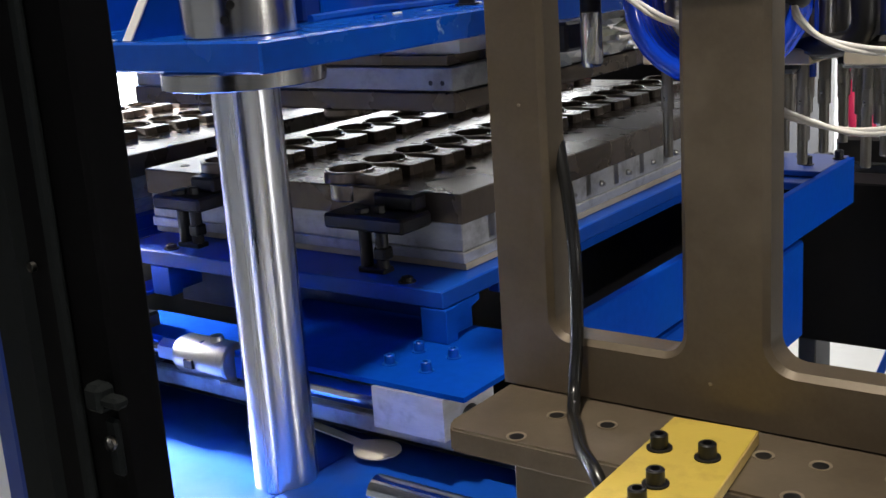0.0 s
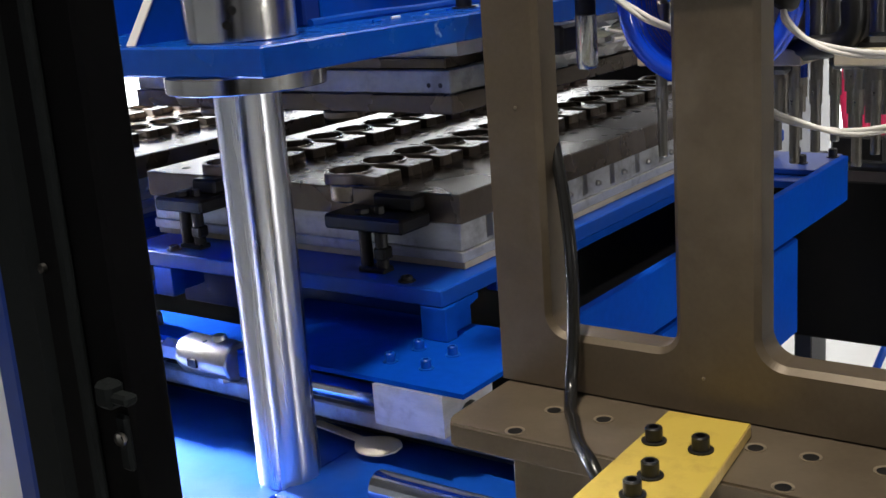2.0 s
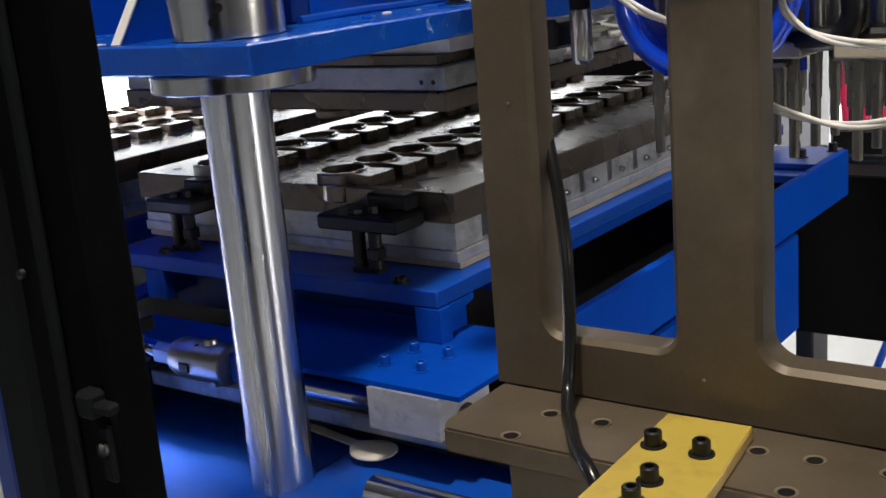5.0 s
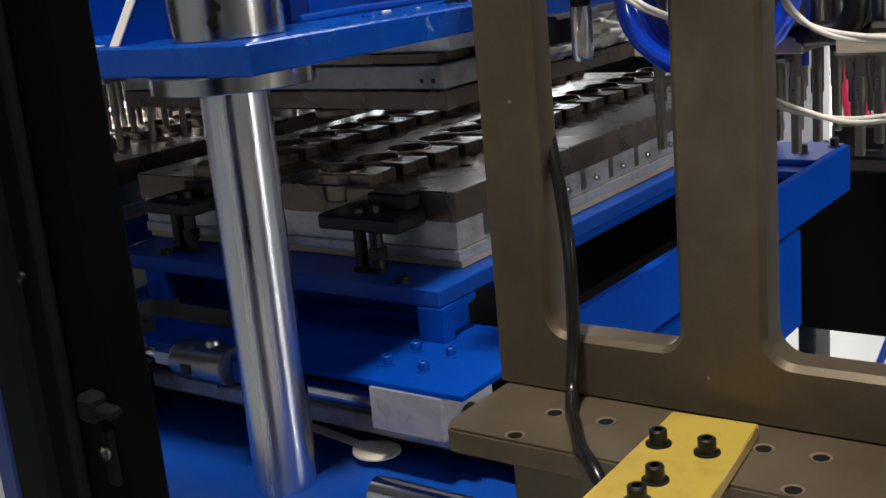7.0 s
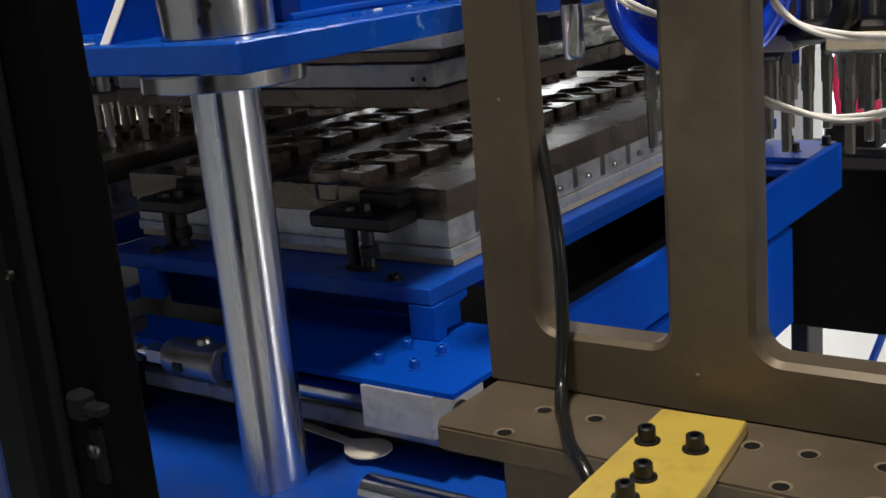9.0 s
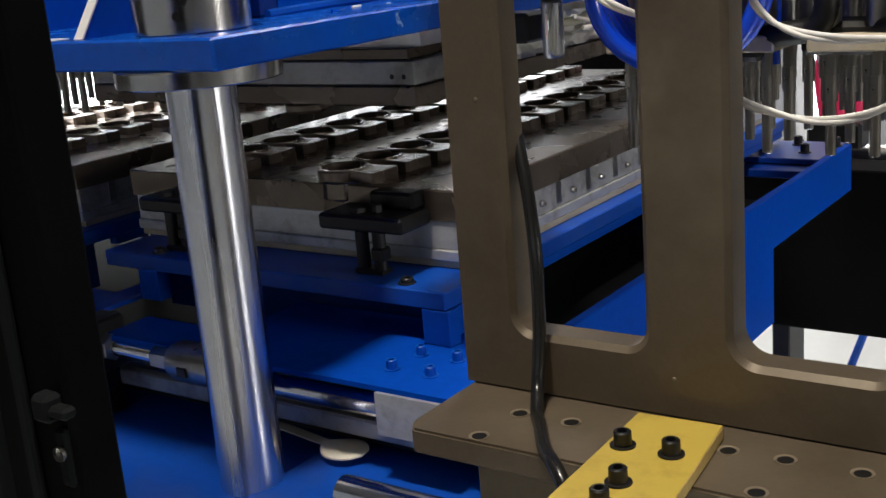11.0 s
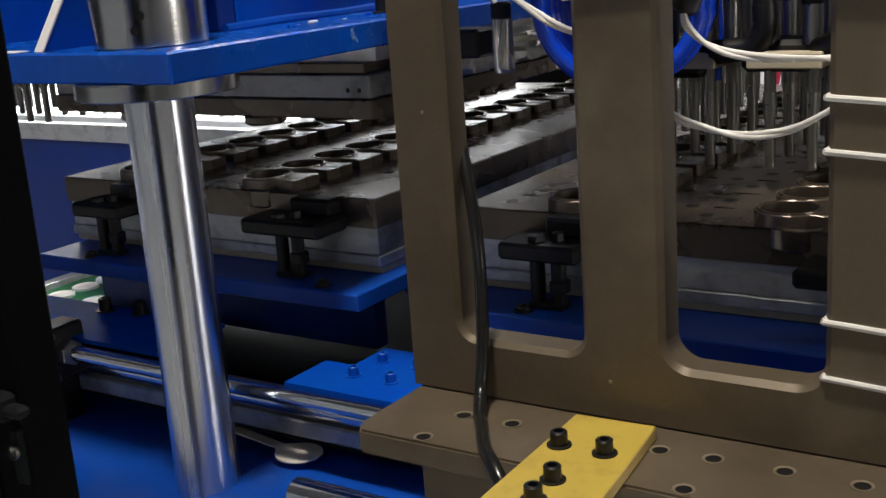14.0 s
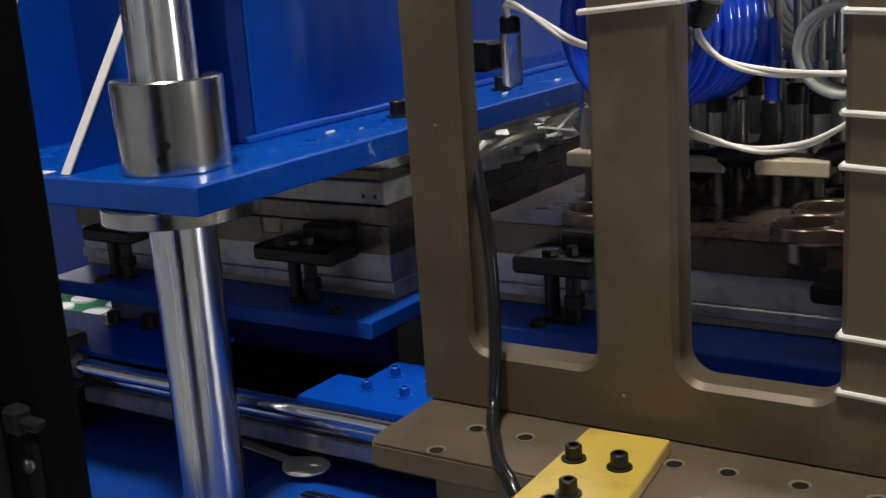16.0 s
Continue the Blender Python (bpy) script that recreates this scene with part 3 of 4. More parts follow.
def plate_grid(x0, x1, y0, y1, z0, z1, centres, cell_x, cell_y, r, depth):
    """A plate whose top has a round pocket at each centre."""
    bm = bmesh.new()
    seg = 28
    for cx, cy in centres:
        sq, ci, lo = [], [], []
        for k in range(seg):
            a = 2 * math.pi * (k + 0.5) / seg
            c, s = math.cos(a), math.sin(a)
            f = 1 / max(abs(c) / (cell_x / 2), abs(s) / (cell_y / 2))
            sq.append(bm.verts.new((cx + c * f, cy + s * f, z1)))
            ci.append(bm.verts.new((cx + r * c, cy + r * s, z1)))
            lo.append(bm.verts.new((cx + r * c, cy + r * s, z1 - depth)))
        for k in range(seg):
            n = (k + 1) % seg
            bm.faces.new((sq[k], sq[n], ci[n], ci[k]))
            bm.faces.new((ci[k], ci[n], lo[n], lo[k]))
        bm.faces.new(lo)
        # corners of the cell
        for sx in (-1, 1):
            for sy in (-1, 1):
                px, py = cx + sx * cell_x / 2, cy + sy * cell_y / 2
                near = sorted(sq, key=lambda v: (v.co.x - px) ** 2 + (v.co.y - py) ** 2)[:2]
                bm.faces.new((bm.verts.new((px, py, z1)), near[0], near[1]))
    gx0, gx1 = min(c[0] for c in centres) - cell_x / 2, max(c[0] for c in centres) + cell_x / 2
    gy0, gy1 = min(c[1] for c in centres) - cell_y / 2, max(c[1] for c in centres) + cell_y / 2
    e = 0.0015
    xs = sorted({round(c[0], 5) for c in centres})
    for a, b in zip(xs, xs[1:]):
        a, b = a + cell_x / 2, b - cell_x / 2
        bm.faces.new([bm.verts.new(q) for q in ((a, gy0, z1), (b, gy0, z1), (b, gy1, z1), (a, gy1, z1))])
    for a, b, c, d in ((x0 + e, gx0, y0 + e, y1 - e), (gx1, x1 - e, y0 + e, y1 - e), (gx0, gx1, y0 + e, gy0), (gx0, gx1, gy1, y1 - e)):
        bm.faces.new([bm.verts.new(q) for q in ((a, c, z1), (b, c, z1), (b, d, z1), (a, d, z1))])
    top = [(x0 + e, y0 + e, z1), (x1 - e, y0 + e, z1), (x1 - e, y1 - e, z1), (x0 + e, y1 - e, z1)]
    mid = [(x0, y0, z1 - e), (x1, y0, z1 - e), (x1, y1, z1 - e), (x0, y1, z1 - e)]
    bot = [(x0, y0, z0), (x1, y0, z0), (x1, y1, z0), (x0, y1, z0)]
    for a, b in ((top, mid), (mid, bot)):
        for k in range(4):
            n = (k + 1) % 4
            bm.faces.new([bm.verts.new(q) for q in (a[k], a[n], b[n], b[k])])
    bm.faces.new([bm.verts.new(q) for q in bot])
    bmesh.ops.remove_doubles(bm, verts=bm.verts, dist=1e-5)
    return bm


MX0, MX1, MY0, MY1 = -1.117, -0.624, 0.866, 1.76
ROWS_X = (-1.0, -0.797)
ROWS_Y = [0.896 + 0.0622 * k for k in range(14)]
PIN_X = (-1.04, -0.94, -0.84, -0.74)
PIN_Y = [1.01 + 0.0622 * k for k in range(12)]


def upper_mold():
    u = thing("upper_mold", "brown and aluminium upper mold plates under the platen", "mold", at=(-0.0445, 0.0655, -0.0295))
    part("cavity_plate", box(MX0, MX1, MY0, MY1, 1.381, 1.4018, 0.0015), MOLD_BROWN, u)
    part("backing_plate", box(MX0 + 0.003, MX1 - 0.003, MY0 + 0.003, MY1 - 0.003, 1.4022, 1.4268, 0.0012), ALU_DULL, u, "dull milled aluminium backing plate")
    part("heater_plate", box(MX0 + 0.008, MX1 - 0.012, MY0 + 0.008, MY1 - 0.008, 1.4272, 1.439, 0.0012), MOLD_BROWN, u)
    rng = random.Random(5)
    foil = box(MX0 + 0.01, MX1 - 0.004, MY0 + 0.02, MY1 - 0.01, 1.4392, 1.4565)
    part("insulation", foil, FOIL, u)
    # crumpled wrap along the side
    bm = bmesh.new()
    ny, nz = 60, 7
    grid = [[bm.verts.new((MX1 + 0.003 + 0.016 * rng.random(), MY0 + 0.07 + (MY1 - MY0 - 0.09) * i / ny + 0.004 * rng.random(),
                           1.404 + 0.0425 * j / nz + 0.003 * rng.random())) for j in range(nz + 1)] for i in range(ny + 1)]
    for i in range(ny):
        for j in range(nz):
            bm.faces.new((grid[i][j], grid[i + 1][j], grid[i + 1][j + 1], grid[i][j + 1]))
    part("foil_wrap", bm, FOIL, u, "crumpled silver foil wrap", smooth=12)
    rope = spline([(MX1 + 0.014 + 0.005 * rng.random(), 0.94 + 0.05 * k, 1.425 + 0.0018 * k + 0.006 * rng.random()) for k in range(10)], 5)
    part("taped_lead", tube(rope, 0.0055, 9), TAPE, u, "pale taped heater leads")
    for y0, z0, r in ((0.9, 1.436, 0.0045), (1.18, 1.434, 0.003)):
        rope = spline([(MX1 + 0.018 + 0.006 * rng.random(), y0 + 0.022 * k, z0 + 0.012 * math.sin(0.8 * k + y0 * 9) + 0.003 * rng.random()) for k in range(7)], 5)
        part("taped_lead", tube(rope, r, 8), TAPE if r > 0.0052 else WHITE, u)
    rope = spline([(MX1 + 0.02 + 0.004 * rng.random(), 1.16 + 0.02 * k, 1.44 - 0.004 * k) for k in range(6)], 5)
    part("heater_lead", tube(rope, 0.0022, 7), WHITE, u)
    core = mesh_of("core", cyl(0.024, -0.012, 0.0, 0, 0, 0, "z", 20, 0.003), MOLD_BROWN)
    for x in ROWS_X:
        for y in ROWS_Y[::2]:
            shared("core", core, u, (x, y, 1.381))
    dotm = mesh_of("screw_hole", lathe([(0, 0.0003), (0.0027, 0.0003)], 0, 0, 0, "y", 12), BLACK)
    for x, z in ((-0.655, 1.411), (-0.64, 1.411)):
        o = shared("screw_hole", dotm, u, (x, MY0 + 0.003, z))
        o.rotation_euler = (0, 0, math.pi)
    return u


# ---- lower molds, their tables and the carriage ----
def lower_mold():
    m = thing("lower_mold", "brown lower mold with round cavities on aluminium plates", "mold", "lower molds", at=LINE)
    centres = [(x, y) for x in ROWS_X for y in ROWS_Y]
    part("cavity_plate", plate_grid(MX0, MX1, MY0, MY1, 1.2643, 1.296, centres, 0.16, 0.0622, 0.0265, 0.025), MOLD_BROWN, m, smooth=0)
    ring = mesh_of("cavity_ring", lathe([(0.0245, -0.02), (0.0245, 0.0118), (0.0255, 0.0128), (0.0272, 0.013), (0.0275, 0.0)], 0, 0, 0, "z", 32), MOLD_BROWN)
    pad = bmesh.new()
    pts = [(0.0305 * math.cos(radians(a)), 0.0305 * math.sin(radians(a))) for a in range(40, 321, 14)]
    pts += [(0.055, -0.0235), (0.058, -0.0205), (0.058, 0.0205), (0.055, 0.0235)]
    hole = [(0.0276 * math.cos(math.atan2(b, a)), 0.0276 * math.sin(math.atan2(b, a))) for a, b in pts]
    rows_of = [[pad.verts.new((a, b, z)) for a, b in q] for q, z in ((hole, 0.0), (hole, 0.0115), (pts, 0.0115), (pts, 0.0))]
    for a, b in zip(rows_of, rows_of[1:]):
        for k in range(len(pts)):
            n = (k + 1) % len(pts)
            pad.faces.new((a[k], a[n], b[n], b[k]))
    bmesh.ops.bevel(pad, geom=[e for e in pad.edges if all(abs(v.co.z - 0.0115) < 1e-5 and v.co.length > 0.0297 for v in e.verts)], offset=0.0008, segments=1, affect="EDGES")
    pad_mesh = mesh_of("cavity_pad", pad, MOLD_BROWN)
    small = mesh_of("vent_hole", lathe([(0, 0.0003), (0.0065, 0.0003)], 0, 0, 0, "z", 18), BLACK)
    for x, y in centres:
        shared("cavity_ring", ring, m, (x, y, 1.296))
        shared("cavity_pad", pad_mesh, m, (x, y, 1.2961))
        shared("vent_hole", small, m, (x - 0.075, y - 0.0, 1.296))
        shared("vent_hole", small, m, (x + 0.102, y + 0.031, 1.296))
    part("aluminium_plate", box(MX0 + 0.004, MX1 - 0.002, MY0 + 0.002, MY1 - 0.002, 1.2335, 1.264, 0.0012), ALU, m, "bright milled aluminium plate")
    part("aluminium_base", box(MX0 + 0.002, MX1, MY0, MY1, 1.2215, 1.2333, 0.0012), ALU, m, "bright milled aluminium plate")
    part("insulation_board", box(MX0 + 0.004, MX1 - 0.001, MY0 + 0.004, MY1 - 0.004, 1.2135, 1.2213, 0.0008), BOARD, m, "beige insulation board")
    # side slots with hose nipples
    for k in range(12):
        y = MY0 + 0.05 + 0.072 * k
        part("side_slot", box(MX1 - 0.003, MX1 - 0.0012, y, y + 0.012, 1.238, 1.2635, 0.0004), STEEL, m)
        part("hose_nipple", lathe([(0.004, 0), (0.004, 0.003), (0.0025, 0.004), (0.0025, 0.006), (0, 0.006)], MX1 - 0.0012, y + 0.036, 1.247, "x", 12), STEEL, m)
    # front notch liner
    part("liner", lathe([(0.033, 1.277), (0.0345, 1.279), (0.0345, 1.2955), (0.033, 1.2975), (0.0282, 1.2975), (0.0282, 1.28)], -0.787, MY0 + 0.030, 0, "z", 40), LINER, m, "turned brown liner in the front edge")
    # clamps on the front edge
    for x, lo, hi in ((-0.728, 0.042, 0.066), (-1.014, 0.032, 0.05)):
        part("clamp_bar", box(x - lo, x + hi, 0.812, 0.8655, 1.261, 1.2775, 0.003), BLACK, m, "black steel clamp bar")
        part("clamp_toe", box(x + 0.002, x + hi - 0.008, 0.845, 0.895, 1.2776, 1.2958, 0.003), BLACK, m)
        part("clamp_knob", cyl(0.009, 1.2776, 1.2835, x + 0.002, 0.828, 0, "z", 6, 0.001), BLACK, m)
        part("clamp_nut", cyl(0.006, 1.2776, 1.2865, x + 0.022, 0.833, 0, "z", 6, 0.001), BLACK, m)
        for dx in (-0.011, 0.011):
            part("clamp_stud", cyl(0.0072, 1.2132, 1.261, x + 0.012 + dx, 0.83, 0, "z", 14, 0.001), BLACK, m)
        part("stud_collar", box(x + 0.016, x + 0.032, 0.822, 0.838, 1.228, 1.242, 0.002), BLACK, m)
        part("clamp_foot", box(x - 0.006, x + 0.030, 0.822, 0.840, 1.2131, 1.219, 0.001), BLACK, m)
    return m


def mold_table():
    t = thing("mold_table", "blue painted steel table under the lower mold", "table", "mold tables", at=LINE)
    part("top", box(-1.10, -0.604, 0.796, 1.78, 1.1945, 1.213, 0.0015), BLUE_BED, t)
    part("skirt", box(-0.62, -0.606, 0.90, 1.77, 1.183, 1.1943, 0.001), BLUE, t)
    part("web", box(-1.08, -0.64, 0.87, 0.89, 1.125, 1.1943, 0.001), BLUE_SHADED, t)
    for x in (-0.622, -1.07):
        part("guide_post", lathe([(0, 1.1205), (0.0155, 1.1205), (0.0155, 1.158), (0.014, 1.16), (0.006, 1.16), (0.006, 1.194), (0, 1.194)], x, 0.96, 0, "z", 24), CHROME, t)
    scr = cap_screw_mesh("cap_screw", 0.0065, 0.006, BLACK)
    for x in (-0.66, -1.02):
        shared("cap_screw", scr, t, (x, 0.812, 1.213))
    return t


PITCH = 0.600


def carriage():
    c = thing("shuttle_carriage", "blue painted shuttle carriage on linear bearings", "carriage", at=LINE)
    for pts in ([(-0.985, 0.688), (-0.507, 0.688), (-0.507, 0.86), (-0.85, 0.86), (-0.85, 0.752), (-0.985, 0.752)],
                [(-1.215, 0.688), (-1.06, 0.688), (-1.06, 0.86), (-1.10, 0.86), (-1.10, 0.804), (-1.18, 0.804), (-1.18, 0.752), (-1.215, 0.752)],
                [(-1.82, 0.70), (-1.40, 0.70), (-1.40, 0.802), (-1.82, 0.802)]):
        part("front_plate", outline(pts, 1.1525, 1.1575, "xy"), BLUE_MATTE, c, smooth=0)
    # posts that carry the first table
    for x in (-0.6335, -1.045):
        part("post", box(x, x + 0.0325, 0.796, 0.815, 1.1577, 1.1942, 0.001), BLUE, c)
        part("post_rib", box(x + 0.012, x + 0.020, 0.8152, 0.859, 1.1577, 1.1942, 0.001), BLUE, c)
    part("gusset", outline([(0.8151, 1.1942), (0.859, 1.1942), (0.859, 1.188), (0.8151, 1.178)], -0.6095, -0.6035, "yz"), BLUE, c)
    bolt = cap_screw_mesh("cap_screw", 0.0075, 0.016, BLACK)
    for x, y in ((-1.574, 0.784), (-1.5225, 0.79)):
        shared("cap_screw", bolt, c, (x, y, 1.1575))
    part("side_plate", box(-0.512, -0.5, 0.861, 1.787, 1.098, 1.1727, 0.0012), BLUE_MATTE, c)
    part("rear_plate", box(-1.82, -0.513, 1.62, 1.80, 1.15, 1.162, 0.0012), BLUE_SHADED, c)
    part("end_bracket", box(-0.72, -0.5125, 1.66, 1.80, 1.1635, 1.1725, 0.0012), BLUE_SHADED, c)
    nut = cap_screw_mesh("cap_screw", 0.007, 0.014, BLACK)
    for x, y in ((-0.62, 1.72), (-0.58, 1.77), (-0.55, 1.71), (-0.52, 1.77)):
        shared("cap_screw", nut, c, (x, y, 1.1725))
    # Added black sheet for the dark gap between plate and table.
    part("shade_tray", box(-1.62, -0.53, 0.768, 1.6, 1.112, 1.12, 0.001), POST_BLACK, c)
    scr = cap_screw_mesh("cap_screw", 0.0052, 0.010, BLUE)
    for x0 in (-0.60, -1.14):
        for dx, dy in ((-0.022, 0.728), (0.022, 0.728), (-0.018, 0.77), (0.024, 0.77)):
            shared("cap_screw", scr, c, (x0 + dx, dy, 1.1575))
    for x in (-0.6105,):
        arc = [(0.725 + 0.0165 * math.cos(radians(a)), 1.118 + 0.0165 * math.sin(radians(a))) for a in range(-20, 201, 20)]
        prof = [(0.684, 1.1523), (0.684, 1.1115), (0.7098, 1.1115)] + arc[::-1] + [(0.7402, 1.1115), (0.766, 1.1115), (0.766, 1.1523)]
        bm = outline(prof, x, x + 0.082, "yz")
        part("bearing_block", bm, ALU, c, "bright aluminium bearing block", smooth=35)
    # pulling rod
    part("drive_rod", cyl(0.0090, -2.3, -0.88, 0, 0.69, 1.1435, "x", 24), CHROME, c)
    bm = cyl(0.0135, -0.905, -0.875, 0, 0.69, 1.1435, "x", 6, 0.001)
    part("jam_nut", bm, STEEL, c)
    part("coupling", lathe([(0, -0.875), (0.018, -0.875), (0.0215, -0.867), (0.0215, -0.797), (0.02, -0.795), (0, -0.795)], 0, 0.69, 1.1435, "x", 28), STEEL, c, "greasy steel rod coupling")
    part("coupling_slot", box(-0.852, -0.838, 0.6665, 0.672, 1.1365, 1.1465, 0.001), BLACK, c)
    part("coupling_screw", lathe([(0, 0), (0.008, 0), (0.008, 0.003), (0.0065, 0.006), (0, 0.0065)], -0.822, 0.69, 1.1635, "z", 18), STEEL, c)
    part("coupling_bolt", lathe([(0, 0), (0.007, 0), (0.007, -0.006), (0, -0.007)], -0.822, 0.69, 1.1235, "z", 6), STEEL, c)
    part("drive_lug", box(-0.795, -0.772, 0.686, 0.73, 1.128, 1.1523, 0.001), BLUE, c)
    return c


def drive_cylinder():
    d = thing("drive_cylinder", "black drive cylinder with steel gland nut", "cylinder", at=LINE)
    part("barrel", cyl(0.026, -2.4, -0.945, 0, 0.69, 1.1435, "x", 32, 0.002), BLACK, d)
    part("end_cap", box(-0.975, -0.94, 0.662, 0.718, 1.1135, 1.1735, 0.003), BLACK, d)
    part("gland_nut", cyl(0.0155, -0.94, -0.928, 0, 0.69, 1.1435, "x", 6, 0.001), STEEL, d)
    for z in (1.1195, 1.1675):
        part("tie_rod_nut", cyl(0.0055, -0.94, -0.932, 0, 0.668, z, "x", 6, 0.001), STEEL, d)
    part("mount", box(-1.0, -0.96, 0.66, 0.72, BED + 0.029, 1.1135, 0.002), BLACK, d)


drive_cylinder()

PLATEN = upper_platen()
UPPER = upper_mold()
MOLD_A = lower_mold()
TABLE_A = mold_table()
MOLD_B = copy_thing(MOLD_A, pose(LINE[0] - PITCH, LINE[1], LINE[2]))
TABLE_B = copy_thing(TABLE_A, pose(LINE[0] - PITCH, LINE[1], LINE[2]))
CARRIAGE = carriage()


# ---- stripper heads ----
def stripper_head(dx, label):
    h = thing("stripper_head", label, "stripper head", "stripper heads", at=(-0.04, 0.06, -0.033))
    pin = mesh_of("pin", lathe([(0, -0.014), (0.0044, -0.014), (0.005, -0.013), (0.005, 0.036), (0.0066, 0.036), (0.0066, 0.06), (0.0056, 0.06), (0.0056, 0.085)], 0, 0, 0, "z", 12), PIN_STEEL)
    grip = mesh_of("gripper", lathe([(0.006, 0), (0.0095, 0.001), (0.0095, 0.045), (0.007, 0.048), (0.007, 0.09), (0.004, 0.09), (0.004, 0.2238)], 0, 0, 0, "z", 12), STEEL)
    cap = mesh_of("air_cap", lathe([(0.0105, 0), (0.0105, 0.018), (0.006, 0.022), (0.006, 0.03)], 0, 0, 0, "z", 12), BLACK)
    part("head_plate", box(-1.10 + dx, -0.64 + dx, 0.93, 2.0, 1.66, 1.68, 0.002), BLACK, h)
    for x in PIN_X:
        part("pin_board", box(x - 0.035 + dx, x + 0.035 + dx, 0.985, 1.75, 1.421, 1.4365, 0.0015), BOARD, h)
        for k, y in enumerate(PIN_Y):
            for i, s in enumerate((-0.02, 0.02)):
                shared("pin", pin, h, (x + s + dx, y, 1.337))
                shared("gripper", grip, h, (x + s + dx, y, 1.4365))
                if (k + i) % 2:
                    shared("air_cap", cap, h, (x + s + dx, y, 1.478))
    return h


HEAD_R = stripper_head(PITCH, "stripper head with steel pins under beige boards")
HEAD_L = stripper_head(-PITCH, "stripper head with steel pins under beige boards")
# Added unseen sheets: they cut rear and left light when the head drops.
part("rear_light_block", box(-3.2, -1.2, 2.03, 2.04, 1.60, 2.6, 0.002), BLACK, HEAD_L, "added black sheet that blocks the rear window light")
part("light_block_skirt", box(-1.65, -1.2, 2.03, 2.04, 1.45, 1.5998, 0.002), BLACK, HEAD_L)
part("side_light_block", box(-2.21, -2.2, -0.3, 0.94, 1.22, 2.6, 0.002), BLACK, HEAD_L, "added black sheet that blocks light from the left")
part("side_light_block", box(-2.21, -2.2, 0.941, 1.35, 1.70, 2.6, 0.002), BLACK, HEAD_L, "added black sheet that blocks light from the left")
part("light_block_arm", box(-1.6, -1.56, 2.0005, 2.0295, 1.662, 1.678, 0.002), BLACK, HEAD_L)


# ---- hoses, cables and air fittings ----
def coil_hose(x, y, z, depth, radius, r, turns, material, label, tail, along="y"):
    """A coil that runs along an axis from its first loop; tail: the straight end that leaves it."""
    h = thing("coil_hose", label, "hose", "coiled air hoses", at=(x, y, z))
    n = 28
    rng = random.Random(turns)
    wob = [(rng.uniform(-0.002, 0.002), rng.uniform(-0.002, 0.002)) for _ in range(turns + 2)]
    pts = []
    for k in range(turns * n + 1):
        a, u = 2 * math.pi * k / n, k / (turns * n)
        i, f = divmod(k / n, 1)
        wx = wob[int(i)][0] * (1 - f) + wob[int(i) + 1][0] * f
        wz = wob[int(i)][1] * (1 - f) + wob[int(i) + 1][1] * f
        ca, sa = wx + radius * math.cos(a), wz + radius * math.sin(a)
        pts.append(Vector((ca, depth * u, sa)) if along == "y" else Vector((depth * u, ca, sa)))
    part("coil", tube(pts, r, 9), material, h, smooth=60)
    part("tail", tube(spline([pts[-1]] + [Vector(q) for q in tail], 8), r, 9), material, h, smooth=60)
    return h


BLUE_COIL = coil_hose(-0.396, 0.942, 1.449, 0.125, 0.072, 0.0074, 8, HOSE, "glossy blue coiled air hose", [(0.072, 0.128, -0.03), (0.07, 0.13, -0.06), (0.07, 0.13, -0.085)])
GREY_COIL = coil_hose(-0.301, 1.174, 1.467, 0.2, 0.062, 0.0052, 7, GREY_HOSE, "translucent grey coiled air hose", [(0.07, 0.18, -0.03), (0.07, 0.16, -0.06)])
PALE_COIL = coil_hose(-0.23, 1.021, 1.419, 0.055, 0.04, 0.0044, 3, GREY_HOSE, "translucent grey coiled air hose", [(0.04, 0.05, -0.017), (0.035, 0.04, -0.042)])


def hose_fitting(x, y, z):
    f = thing("push_fitting", "black plastic elbow air fitting", "air fitting", "air fittings")
    part("collar", cyl(0.0105, z - 0.008, z + 0.006, x, y, 0, "z", 18, 0.002), BLACK, f)
    part("elbow", tube(spline([(x, y, z - 0.006), (x, y, z - 0.03), (x - 0.012, y, z - 0.045), (x - 0.045, y, z - 0.05), (x - 0.075, y + 0.02, z - 0.06)], 5), 0.0115, 12), BLACK, f, smooth=50)
    part("manifold", box(x - 0.13, x - 0.06, y + 0.0, y + 0.05, z - 0.075, z - 0.045, 0.005), BLACK, f)
    return f


FITTINGS = [hose_fitting(-0.3005, 1.0546, 1.366), hose_fitting(-0.196, 1.061, 1.371)]


